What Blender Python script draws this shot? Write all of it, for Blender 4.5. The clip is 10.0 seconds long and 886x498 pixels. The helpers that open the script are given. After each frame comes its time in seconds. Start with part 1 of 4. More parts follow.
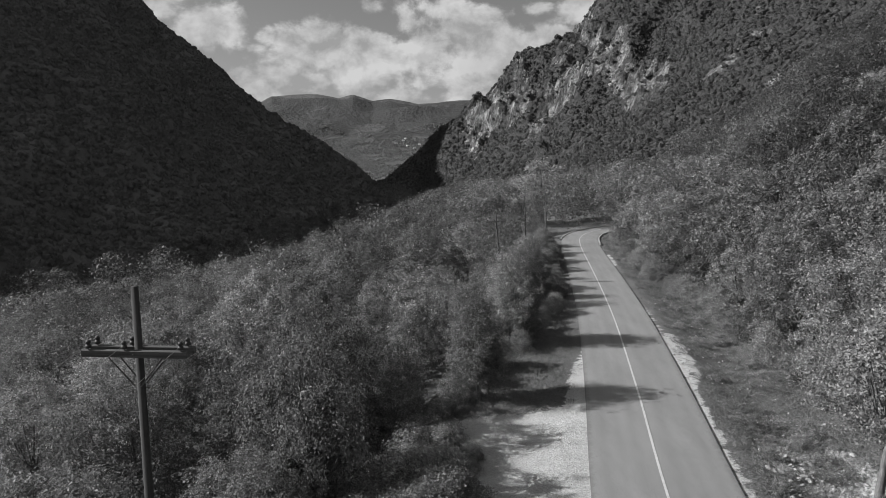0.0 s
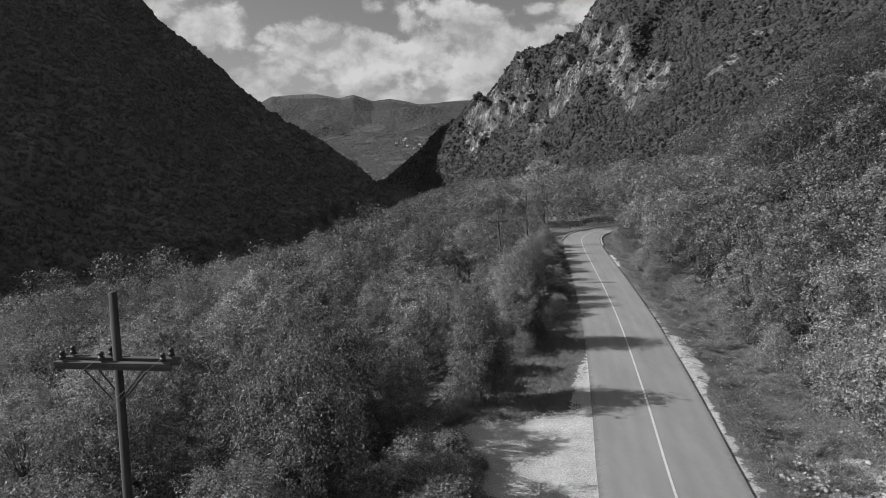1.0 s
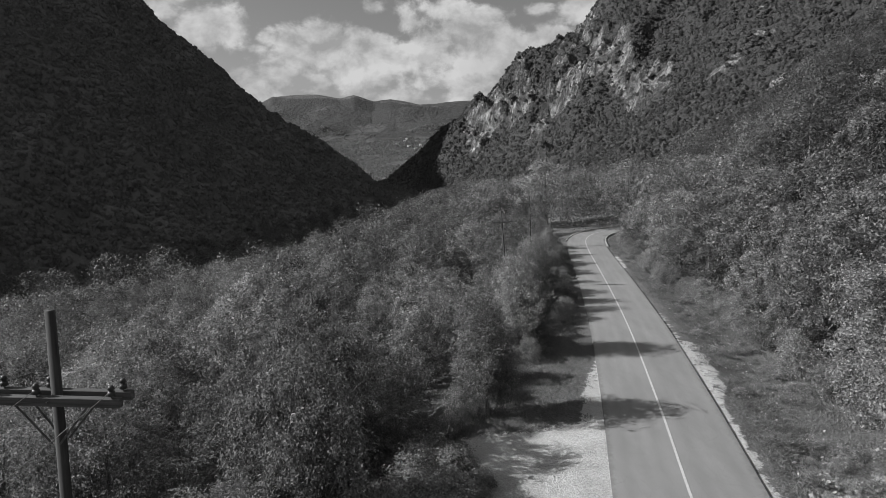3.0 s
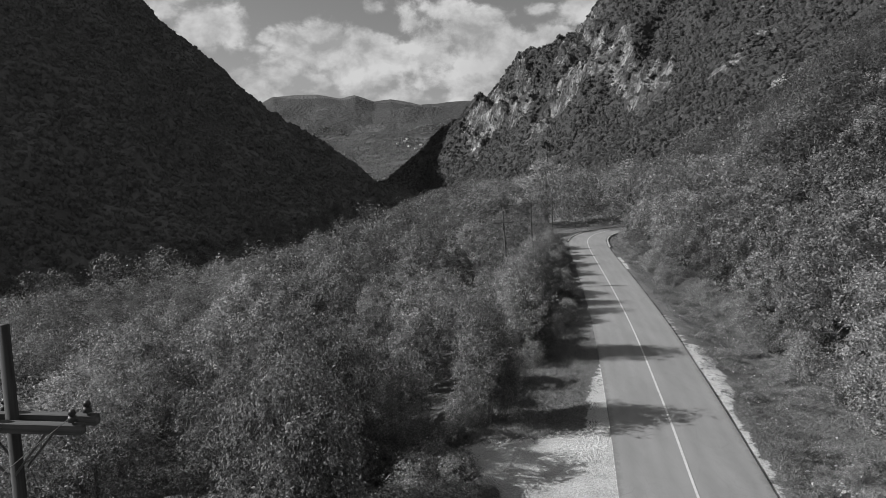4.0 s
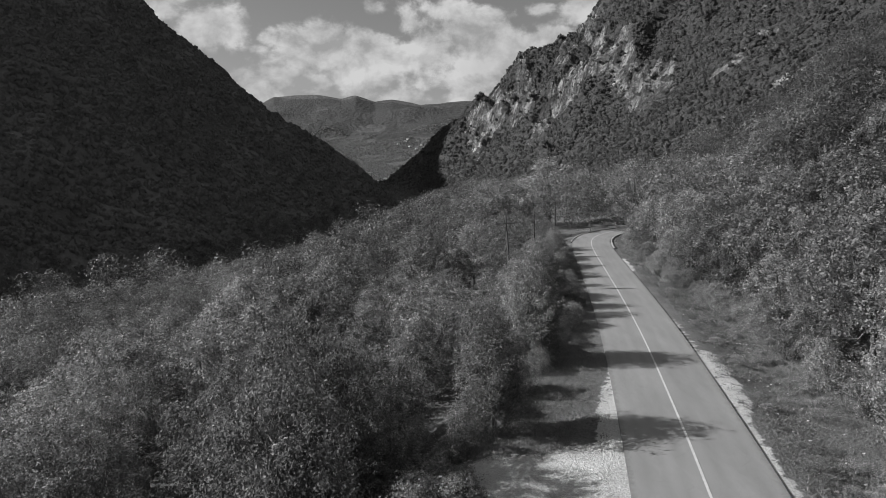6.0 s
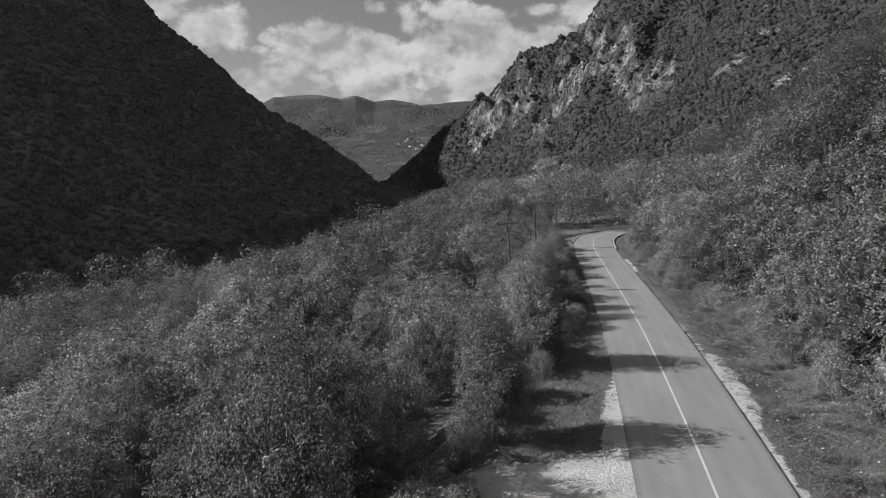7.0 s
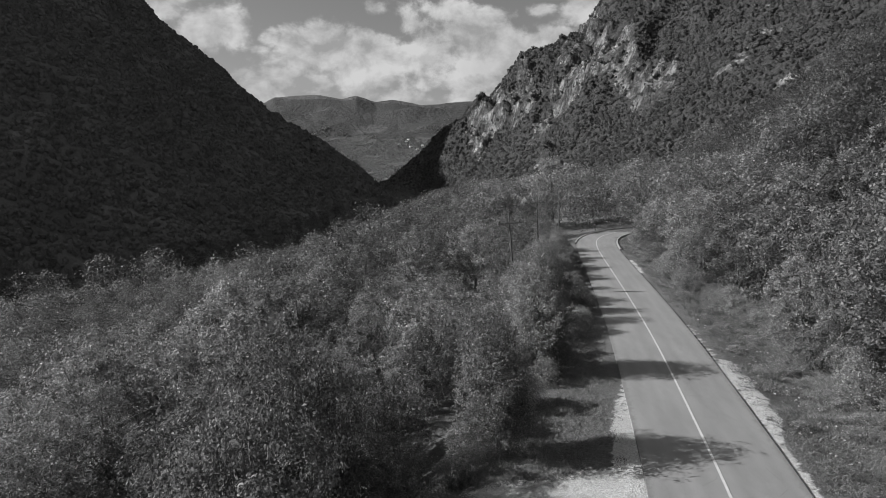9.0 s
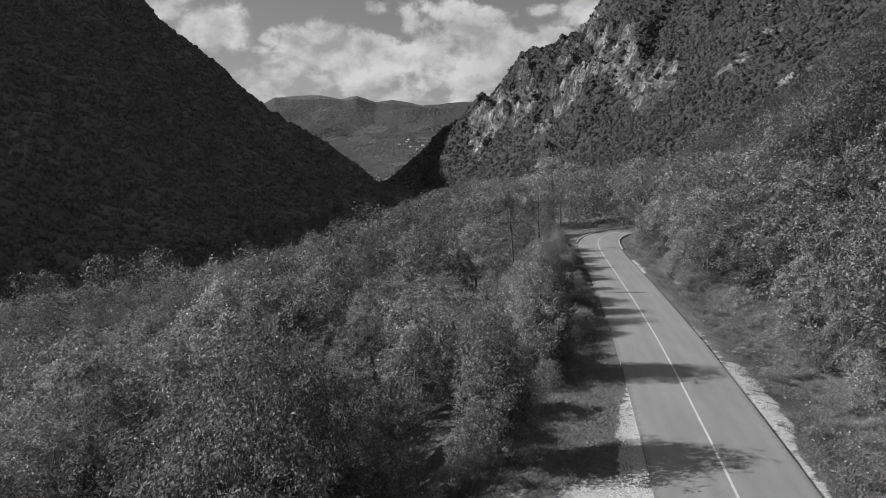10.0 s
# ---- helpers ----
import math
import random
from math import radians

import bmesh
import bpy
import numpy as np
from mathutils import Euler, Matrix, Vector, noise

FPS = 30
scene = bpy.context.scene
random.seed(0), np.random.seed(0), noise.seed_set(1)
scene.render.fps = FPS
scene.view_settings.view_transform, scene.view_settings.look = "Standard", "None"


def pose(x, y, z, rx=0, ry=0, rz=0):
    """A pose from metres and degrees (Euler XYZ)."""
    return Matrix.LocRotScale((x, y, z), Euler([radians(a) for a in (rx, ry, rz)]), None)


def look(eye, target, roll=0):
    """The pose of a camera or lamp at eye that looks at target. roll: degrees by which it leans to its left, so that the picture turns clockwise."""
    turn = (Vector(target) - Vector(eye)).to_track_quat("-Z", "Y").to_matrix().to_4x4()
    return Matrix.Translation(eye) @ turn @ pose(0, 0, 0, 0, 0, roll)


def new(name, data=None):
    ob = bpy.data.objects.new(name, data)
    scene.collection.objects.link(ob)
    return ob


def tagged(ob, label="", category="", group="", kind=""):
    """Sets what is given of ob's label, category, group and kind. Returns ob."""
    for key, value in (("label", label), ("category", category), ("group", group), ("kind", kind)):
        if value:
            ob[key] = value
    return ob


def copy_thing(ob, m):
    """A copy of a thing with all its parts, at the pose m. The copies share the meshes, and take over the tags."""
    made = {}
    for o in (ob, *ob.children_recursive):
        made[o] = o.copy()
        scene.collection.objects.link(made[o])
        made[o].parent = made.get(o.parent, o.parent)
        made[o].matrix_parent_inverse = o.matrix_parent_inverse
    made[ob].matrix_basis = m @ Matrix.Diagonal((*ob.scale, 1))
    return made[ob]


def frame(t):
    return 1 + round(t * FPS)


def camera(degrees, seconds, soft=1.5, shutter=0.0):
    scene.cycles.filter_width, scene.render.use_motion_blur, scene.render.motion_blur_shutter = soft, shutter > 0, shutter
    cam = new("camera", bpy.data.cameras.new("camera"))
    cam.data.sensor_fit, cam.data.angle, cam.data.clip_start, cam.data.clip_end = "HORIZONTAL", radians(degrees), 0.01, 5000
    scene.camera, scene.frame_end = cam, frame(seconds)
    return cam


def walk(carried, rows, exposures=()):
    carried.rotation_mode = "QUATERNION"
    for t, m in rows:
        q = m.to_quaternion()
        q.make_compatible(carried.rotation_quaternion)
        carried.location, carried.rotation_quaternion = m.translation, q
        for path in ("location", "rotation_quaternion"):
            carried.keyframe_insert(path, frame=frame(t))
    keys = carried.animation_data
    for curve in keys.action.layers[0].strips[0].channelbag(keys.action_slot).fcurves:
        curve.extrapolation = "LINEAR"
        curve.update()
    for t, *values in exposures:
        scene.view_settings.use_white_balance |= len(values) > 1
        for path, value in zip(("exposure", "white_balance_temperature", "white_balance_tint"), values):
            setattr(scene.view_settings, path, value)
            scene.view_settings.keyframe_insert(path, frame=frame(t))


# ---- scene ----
cam = camera(69.0, 10.0, soft=0.85)
PATH = [
    (0.0, (0.200, 1.335, 13.469), (-0.562, 21.153, 10.884), -1.87),
    (0.5, (0.125, 1.808, 13.420), (-0.641, 21.626, 10.839), -1.87),
    (1.0, (0.056, 2.280, 13.378), (-0.715, 22.098, 10.799), -1.86),
    (1.5, (-0.008, 2.749, 13.341), (-0.784, 22.568, 10.764), -1.86),
    (2.0, (-0.067, 3.219, 13.308), (-0.847, 23.037, 10.733), -1.85),
    (2.5, (-0.121, 3.688, 13.277), (-0.906, 23.507, 10.706), -1.84),
    (4.0, (-0.253, 5.105, 13.195), (-1.052, 24.924, 10.631), -1.83),
    (4.5, (-0.287, 5.582, 13.168), (-1.091, 25.401, 10.606), -1.82),
    (5.0, (-0.317, 6.064, 13.138), (-1.126, 25.883, 10.579), -1.81),
    (5.5, (-0.343, 6.550, 13.106), (-1.157, 26.369, 10.549), -1.81),
    (7.0, (-0.396, 8.043, 12.984), (-1.224, 27.862, 10.435), -1.79),
    (7.5, (-0.406, 8.554, 12.931), (-1.238, 28.374, 10.385), -1.79),
    (8.0, (-0.412, 9.075, 12.871), (-1.249, 28.895, 10.327), -1.78),
    (8.5, (-0.414, 9.604, 12.803), (-1.256, 29.424, 10.261), -1.77),
    (9.0, (-0.413, 10.143, 12.724), (-1.259, 29.963, 10.185), -1.77),
    (9.5, (-0.408, 10.693, 12.636), (-1.259, 30.513, 10.099), -1.76),
    (10.0, (-0.400, 11.254, 12.536), (-1.256, 31.075, 10.002), -1.76),
]
walk(cam, [(t, look(eye, target, roll)) for t, eye, target, roll in PATH])
scene.view_settings.exposure = 1.22

# ---- light: a low sun from the side over a partly cloudy sky ----
SUN_ELEVATION, SUN_FROM = radians(32.0), Vector((-1.0, 0.03, 0.0)).normalized()
sun = new("sun", bpy.data.lights.new("sun", "SUN"))
sun.data.energy, sun.data.angle = 3.2, radians(0.53)
to_sun = Vector((SUN_FROM.x * math.cos(SUN_ELEVATION), SUN_FROM.y * math.cos(SUN_ELEVATION), math.sin(SUN_ELEVATION)))
sun.matrix_world = look(to_sun * 300, (0, 0, 0))


class Nodes:
    """Short hand for a node tree."""

    def __init__(self, tree):
        self.tree = tree
        tree.nodes.clear()

    def add(self, kind, **values):
        node = self.tree.nodes.new(kind)
        for key, value in values.items():
            setattr(node, key, value)
        return node

    def put(self, socket, value):
        if isinstance(value, bpy.types.NodeSocket):
            self.tree.links.new(value, socket)
        elif isinstance(value, (int, float)) and socket.type in ("RGBA", "VECTOR"):
            socket.default_value = (value, value, value, 1.0) if socket.type == "RGBA" else (value, value, value)
        else:
            socket.default_value = value

    def math(self, op, a, b=0.0, c=0.0, clamp=False):
        node = self.add("ShaderNodeMath", operation=op, use_clamp=clamp)
        for socket, value in zip(node.inputs, (a, b, c)):
            self.put(socket, value)
        return node.outputs[0]

    def noise(self, vector, scale, detail=4.0, rough=0.55, warp=0.0):
        node = self.add("ShaderNodeTexNoise")
        self.put(node.inputs["Vector"], vector)
        for key, value in (("Scale", scale), ("Detail", detail), ("Roughness", rough), ("Distortion", warp)):
            self.put(node.inputs[key], value)
        return node.outputs["Fac"]

    def span(self, value, a, b, c=0.0, d=1.0, smooth=False):
        node = self.add("ShaderNodeMapRange", interpolation_type="SMOOTHSTEP" if smooth else "LINEAR")
        for socket, v in zip(node.inputs, (value, a, b, c, d)):
            self.put(socket, v)
        return node.outputs[0]

    def mix(self, fac, a, b):
        return self.math("ADD", self.math("MULTIPLY", a, self.math("SUBTRACT", 1.0, fac)), self.math("MULTIPLY", b, fac))

    def scaled(self, vector, x, y, z):
        node = self.add("ShaderNodeMapping")
        self.put(node.inputs["Vector"], vector)
        node.inputs["Scale"].default_value = (x, y, z)
        return node.outputs[0]


# sky: grey daylight with broken cumulus ahead
world = bpy.data.worlds.new("sky")
scene.world = world
world.use_nodes = True
n = Nodes(world.node_tree)
sky = n.add("ShaderNodeTexSky", sky_type="NISHITA", sun_disc=False, sun_elevation=SUN_ELEVATION,
            sun_rotation=math.atan2(SUN_FROM.x, SUN_FROM.y), altitude=300.0)
grey = n.add("ShaderNodeRGBToBW")
n.put(grey.inputs[0], sky.outputs[0])
way = n.add("ShaderNodeTexCoord").outputs["Generated"]
axes = n.add("ShaderNodeSeparateXYZ")
n.put(axes.inputs[0], way)
ahead = n.math("MAXIMUM", axes.outputs[1], 0.05)
side, rise = n.math("DIVIDE", axes.outputs[0], ahead), n.math("DIVIDE", axes.outputs[2], ahead)
fine = n.scaled(way, 1.0, 1.0, 1.25)
puffs = n.noise(fine, 13.0, 9.0, 0.6, 0.2)
shifted = n.add("ShaderNodeVectorMath", operation="ADD")
n.put(shifted.inputs[0], fine)
shifted.inputs[1].default_value = (-0.012, 0.0, 0.022)
sunward = n.noise(shifted.outputs[0], 13.0, 9.0, 0.6, 0.2)
wide = n.noise(n.scaled(way, 1.0, 1.0, 1.5), 2.6, 3.0)
cover = n.math("ADD", n.span(wide, 0.42, 0.7, 0.0, 0.7), n.span(axes.outputs[2], 0.35, 0.7, 0.0, 0.3))
cover = n.math("MULTIPLY", cover, n.span(n.math("ADD", n.math("ABSOLUTE", side), n.math("MULTIPLY", rise, 2.0)), 0.75, 1.1))
# cloud banks ahead: side, rise, half width, half height, weight
BANKS = ((-0.386, 0.221, 0.048, 0.032, 1.25), (-0.453, 0.255, 0.048, 0.025, 1), (-0.352, 0.214, 0.025, 0.016, 0.8), (-0.297, 0.202, 0.018, 0.012, 0.62), (-0.313, 0.186, 0.014, 0.008, 0.5),
         (-0.289, 0.164, 0.018, 0.011, 0.5), (-0.303, 0.131, 0.051, 0.019, 1.35), (-0.236, 0.13, 0.03, 0.012, 1.25), (-0.34, 0.14, 0.026, 0.016, 1.2), (-0.252, 0.191, 0.026, 0.025, 0.85),
         (-0.211, 0.184, 0.039, 0.03, 1.3), (-0.151, 0.18, 0.049, 0.03, 1.3), (-0.109, 0.165, 0.039, 0.026, 1), (-0.162, 0.146, 0.048, 0.03, 0.9), (-0.136, 0.237, 0.018, 0.014, 0.85),
         (-0.086, 0.21, 0.03, 0.019, 0.62), (-0.045, 0.163, 0.054, 0.039, 1), (0.019, 0.181, 0.058, 0.042, 1), (-0.025, 0.129, 0.061, 0.03, 0.85), (0.061, 0.155, 0.046, 0.039, 1),
         (-0.013, 0.229, 0.035, 0.016, 0.85), (0.045, 0.223, 0.04, 0.014, 0.8), (0.108, 0.229, 0.03, 0.012, 0.7), (0.095, 0.174, 0.032, 0.019, 0.75), (0.141, 0.187, 0.028, 0.011, 1),
         (0.173, 0.226, 0.026, 0.021, 1), (-0.155, 0.113, 0.039, 0.011, 0.8), (-0.086, 0.104, 0.053, 0.011, 0.85), (-0.009, 0.105, 0.044, 0.014, 0.9), (0.121, 0.197, 0.021, 0.009, 0.45),
         (-0.224, 0.115, 0.035, 0.007, 0.6))
for a, e, ra, re, w in BANKS:
    u, v = n.math("DIVIDE", n.math("SUBTRACT", side, a), ra), n.math("DIVIDE", n.math("SUBTRACT", rise, e), re)
    r2 = n.math("ADD", n.math("MULTIPLY", u, u), n.math("MULTIPLY", v, v))
    cover = n.math("MAXIMUM", cover, n.math("MULTIPLY", n.math("EXPONENT", n.math("MULTIPLY", r2, -0.6)), w))
thick = n.math("ADD", cover, n.math("MULTIPLY", n.math("SUBTRACT", puffs, 0.5), 2.6))
cloud = n.span(thick, 0.29, 0.74, smooth=True)
# each billow is lit from the sun's side and grey below
lit = n.span(n.math("SUBTRACT", puffs, sunward), -0.12, 0.12)
shade = n.noise(n.scaled(way, 1.0, 1.0, 1.6), 7.0, 5.0, 0.5, 0.2)
glow = n.span(n.math("ADD", n.math("MULTIPLY", lit, 0.55), n.span(shade, 0.3, 0.7, 0.0, 0.6)), 0.2, 0.9, 0.15, 0.285)
blue = n.math("MULTIPLY", grey.outputs[0], 0.031)
bright = n.mix(n.math("MULTIPLY", cloud, 0.92), blue, glow)
back = n.add("ShaderNodeBackground")
n.put(back.inputs["Color"], bright)
back.inputs["Strength"].default_value = 1.0
out = n.add("ShaderNodeOutputWorld")
n.put(out.inputs[0], back.outputs[0])


# ---- materials (the film is black and white) ----
def material(name, paint, rough=0.85, bump=None, translucent=0.0, specular=0.3):
    """paint(n, place) returns the grey of the surface, bump(n, place) its height in metres."""
    mat = bpy.data.materials.new(name)
    mat.use_nodes = True
    n = Nodes(mat.node_tree)
    place = n.add("ShaderNodeTexCoord").outputs["Object"]
    colour = paint(n, place)
    shader = n.add("ShaderNodeBsdfPrincipled")
    n.put(shader.inputs["Base Color"], colour)
    n.put(shader.inputs["Roughness"], rough(n, place) if callable(rough) else rough)
    n.put(shader.inputs["Specular IOR Level"], specular)
    if bump:
        node = n.add("ShaderNodeBump")
        node.inputs["Distance"].default_value = 1.0
        n.put(node.inputs["Height"], bump(n, place))
        n.put(shader.inputs["Normal"], node.outputs[0])
    last = shader.outputs[0]
    if translucent:
        thin = n.add("ShaderNodeBsdfTranslucent")
        n.put(thin.inputs[0], colour)
        both = n.add("ShaderNodeMixShader")
        both.inputs[0].default_value = translucent
        n.put(both.inputs[1], last)
        n.put(both.inputs[2], thin.outputs[0])
        last = both.outputs[0]
    out = n.add("ShaderNodeOutputMaterial")
    n.put(out.inputs[0], last)
    return mat


def leaf_paint(low, high, painted_glint=True):
    def paint(n, place):
        island = n.add("ShaderNodeNewGeometry").outputs["Random Per Island"]
        tree = n.add("ShaderNodeObjectInfo").outputs["Random"]
        # a few leaves are coloured much paler, as glints of sun painted on
        tone = n.span(n.math("POWER", island, 2.0), 0.0, 1.0, low, high * 1.35) if painted_glint else n.span(island, 0.0, 1.0, low, high)
        patch = n.span(n.noise(place, 0.7, 2.0), 0.3, 0.7, 0.8, 1.2)
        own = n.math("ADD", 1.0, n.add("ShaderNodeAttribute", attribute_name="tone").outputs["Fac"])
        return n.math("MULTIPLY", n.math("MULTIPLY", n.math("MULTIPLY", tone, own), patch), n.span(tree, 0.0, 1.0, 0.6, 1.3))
    return paint


def bark_paint(n, place):
    return n.span(n.noise(n.scaled(place, 6.0, 6.0, 1.0), 3.0, 5.0), 0.3, 0.7, 0.06, 0.2)


def asphalt_paint(n, place):
    grain = n.span(n.noise(place, 40.0, 3.0), 0.3, 0.7, 0.9, 1.1)
    patch = n.span(n.noise(n.scaled(place, 1.0, 0.2, 1.0), 0.7, 6.0, 0.6), 0.3, 0.7, 0.175, 0.222)
    across = n.add("ShaderNodeAttribute", attribute_name="across").outputs["Fac"]
    lane = n.math("ABSOLUTE", n.math("SUBTRACT", n.math("ABSOLUTE", across), 1.5))
    track = n.span(n.math("ABSOLUTE", n.math("SUBTRACT", lane, 0.75)), 0.0, 0.45, 0.93, 1.0, smooth=True)
    oil = n.span(n.math("ADD", lane, n.span(n.noise(place, 1.3, 4.0), 0.3, 0.7, -0.2, 0.2)), 0.0, 0.35, 0.95, 1.0, smooth=True)
    edge = n.span(n.math("ADD", n.math("ABSOLUTE", across), n.span(n.noise(place, 3.0, 4.0), 0.3, 0.7, -0.15, 0.15)), 2.75, 3.0, 1.0, 0.75)
    crack = n.add("ShaderNodeTexVoronoi", feature="DISTANCE_TO_EDGE")
    n.put(crack.inputs["Vector"], n.scaled(place, 0.35, 0.12, 1.0))
    seam = n.span(crack.outputs["Distance"], 0.0, 0.008, 0.8, 1.0)
    tone = n.math("MULTIPLY", n.math("MULTIPLY", patch, grain), n.math("MULTIPLY", track, oil))
    return n.math("MULTIPLY", n.math("MULTIPLY", tone, edge), seam)


def ground_paint(n, place):
    dirt = n.math("MULTIPLY", n.span(n.noise(place, 0.25, 6.0), 0.35, 0.65, 0.095, 0.165), n.span(n.noise(place, 9.0, 6.0, 0.8), 0.3, 0.7, 0.3, 1.7))
    stones = n.math("MULTIPLY", n.span(n.noise(place, 0.6, 4.0), 0.3, 0.7, 0.42, 0.58), n.span(n.noise(place, 12.0, 6.0, 0.8), 0.3, 0.7, 0.5, 1.5))
    share = n.add("ShaderNodeAttribute", attribute_name="gravel").outputs["Fac"]
    ragged = n.math("ADD", share, n.span(n.noise(place, 1.6, 6.0, 0.7), 0.3, 0.7, -0.4, 0.4))
    return n.mix(n.span(ragged, 0.4, 0.62), dirt, stones)


def rock_blocks(n, place):
    """Height of a cracked rock face, 0 to 1."""
    bent = n.add("ShaderNodeVectorMath", operation="ADD")
    n.put(bent.inputs[0], n.scaled(place, 1.0, 1.0, 0.55))
    swirl = n.add("ShaderNodeTexNoise")
    n.put(swirl.inputs["Vector"], place)
    swirl.inputs["Scale"].default_value = 0.06
    swirl.inputs["Detail"].default_value = 4.0
    push = n.add("ShaderNodeVectorMath", operation="SCALE")
    n.put(push.inputs[0], swirl.outputs["Color"])
    push.inputs["Scale"].default_value = 16.0
    n.put(bent.inputs[1], push.outputs[0])
    total = 0.0
    for scale, share in ((0.07, 0.5), (0.21, 0.3), (0.6, 0.2)):
        cell = n.add("ShaderNodeTexVoronoi", feature="F1")
        n.put(cell.inputs["Vector"], bent.outputs[0])
        cell.inputs["Scale"].default_value = scale
        total = n.math("ADD", total, n.math("MULTIPLY", cell.outputs["Distance"], share))
    return total


def rock_paint(n, place):
    streak = n.noise(n.scaled(place, 1.0, 1.0, 0.8), 0.16, 10.0, 0.7)
    tone = n.span(streak, 0.35, 0.65, 0.19, 0.47)
    # crevice shade painted in: block middles paler, the hollows between them dark
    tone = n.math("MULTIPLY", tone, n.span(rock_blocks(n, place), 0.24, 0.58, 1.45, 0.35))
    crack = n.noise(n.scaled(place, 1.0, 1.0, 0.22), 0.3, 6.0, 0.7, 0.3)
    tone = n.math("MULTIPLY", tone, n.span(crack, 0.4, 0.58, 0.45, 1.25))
    bare = n.add("ShaderNodeAttribute", attribute_name="bare").outputs["Fac"]
    ragged = n.math("ADD", bare, n.span(n.noise(place, 0.14, 8.0, 0.75), 0.3, 0.7, -0.45, 0.4))
    scrub = n.span(n.noise(place, 0.3, 6.0, 0.7), 0.3, 0.7, 0.06, 0.11)
    return n.mix(n.span(ragged, 0.16, 0.36), scrub, tone)


def rock_bump(n, place):
    return n.math("ADD", n.math("MULTIPLY", rock_blocks(n, place), -11.0), n.math("MULTIPLY", n.noise(place, 0.4, 8.0, 0.75), 8.0))


def far_belts(n, place):
    """Bare tops, a belt of dark forest, then paler woods and fields."""
    axes = n.add("ShaderNodeSeparateXYZ")
    n.put(axes.inputs[0], place)
    up = n.math("ADD", axes.outputs[2], n.span(n.noise(place, 0.0035, 8.0, 0.6), 0.3, 0.7, -130.0, 130.0))
    low = n.span(up, 90.0, 170.0, 0.075, 0.034, smooth=True)
    top = n.span(up, 370.0, 440.0, 0.0, 0.04, smooth=True)
    return n.math("ADD", low, top)


ASPHALT = material("asphalt", asphalt_paint, 0.8, lambda n, p: n.math("MULTIPLY", n.noise(p, 80.0, 2.0), 0.01))
LINE = material("road_paint", lambda n, p: n.span(n.noise(p, 5.0, 6.0, 0.7), 0.3, 0.6, 0.33, 0.46), 0.7)
GROUND = material("ground", ground_paint, 0.95, lambda n, p: n.math("MULTIPLY", n.noise(p, 6.0, 6.0, 0.75), 0.3))
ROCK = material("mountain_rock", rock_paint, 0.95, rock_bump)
FAR = material("far_hills", lambda n, p: n.math("MULTIPLY", far_belts(n, p), n.span(n.noise(p, 0.05, 4.0), 0.3, 0.7, 0.65, 1.35)), 0.95,
               lambda n, p: n.math("MULTIPLY", n.noise(p, 0.05, 5.0), 16.0))
# the left slope's own even grey, raised to fill in its shade
SHADE_LIFT = material("shade_lifted_slope", lambda n, p: n.math("MULTIPLY", n.span(n.noise(p, 0.02, 6.0, 0.6), 0.35, 0.65, 0.075, 0.115), n.span(n.noise(p, 0.5, 4.0, 0.7), 0.3, 0.7, 0.9, 1.1)), 0.95,
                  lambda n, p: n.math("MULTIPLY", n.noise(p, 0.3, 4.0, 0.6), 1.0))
CONCRETE = material("concrete", lambda n, p: n.span(n.noise(p, 2.5, 6.0, 0.7), 0.3, 0.7, 0.2, 0.36), 0.9)
PLASTER = material("plaster", lambda n, p: n.span(n.noise(p, 1.2, 5.0), 0.3, 0.7, 0.5, 0.7), 0.9)
ROOF = material("roof_tiles", lambda n, p: n.span(n.noise(p, 2.0, 5.0), 0.3, 0.7, 0.12, 0.22), 0.85)
BARK = material("bark", bark_paint, 0.9)
WOOD = material("pole_wood", lambda n, p: n.span(n.noise(n.scaled(p, 14.0, 14.0, 0.7), 2.0, 6.0), 0.3, 0.7, 0.022, 0.055), 0.85)
ARMWOOD = material("crossarm_wood", lambda n, p: n.span(n.noise(n.scaled(p, 0.7, 14.0, 14.0), 2.0, 6.0), 0.3, 0.7, 0.045, 0.1), 0.8)
PORCELAIN = material("porcelain", lambda n, p: n.span(n.noise(p, 9.0), 0.3, 0.7, 0.02, 0.05), 0.5, specular=0.4)
IRON = material("iron", lambda n, p: n.span(n.noise(p, 20.0), 0.3, 0.7, 0.05, 0.1), 0.6)
WIRE = material("wire", lambda n, p: n.span(n.noise(p, 3.0), 0.3, 0.7, 0.1, 0.16), 0.5)
STONE = material("stone", lambda n, p: n.math("MULTIPLY", n.span(n.noise(p, 4.0, 5.0), 0.3, 0.7, 0.3, 0.42), n.span(n.add("ShaderNodeObjectInfo").outputs["Random"], 0.0, 1.0, 0.7, 1.15)), 0.9)
LEAVES = material("leaves", leaf_paint(0.125, 0.265), 0.5, translucent=0.42, specular=0.35)
LEAVES_PALE = material("pale_leaves", leaf_paint(0.15, 0.3), 0.5, translucent=0.42, specular=0.35)
LEAVES_DARK = material("dark_leaves", leaf_paint(0.085, 0.19), 0.5, translucent=0.42, specular=0.35)
LEAVES_DEEP = material("evergreen_leaves", leaf_paint(0.055, 0.125), 0.5, translucent=0.35, specular=0.35)
# forest grey painted paler than the sunlit scrub, to lift the shade
FOREST = material("shaded_forest", leaf_paint(0.105, 0.135, False), 0.9, translucent=0.4)
SCRUB = material("scrub", leaf_paint(0.05, 0.1, False), 0.8, lambda n, p: n.math("MULTIPLY", n.noise(p, 1.0, 5.0, 0.7), 0.6), translucent=0.3)
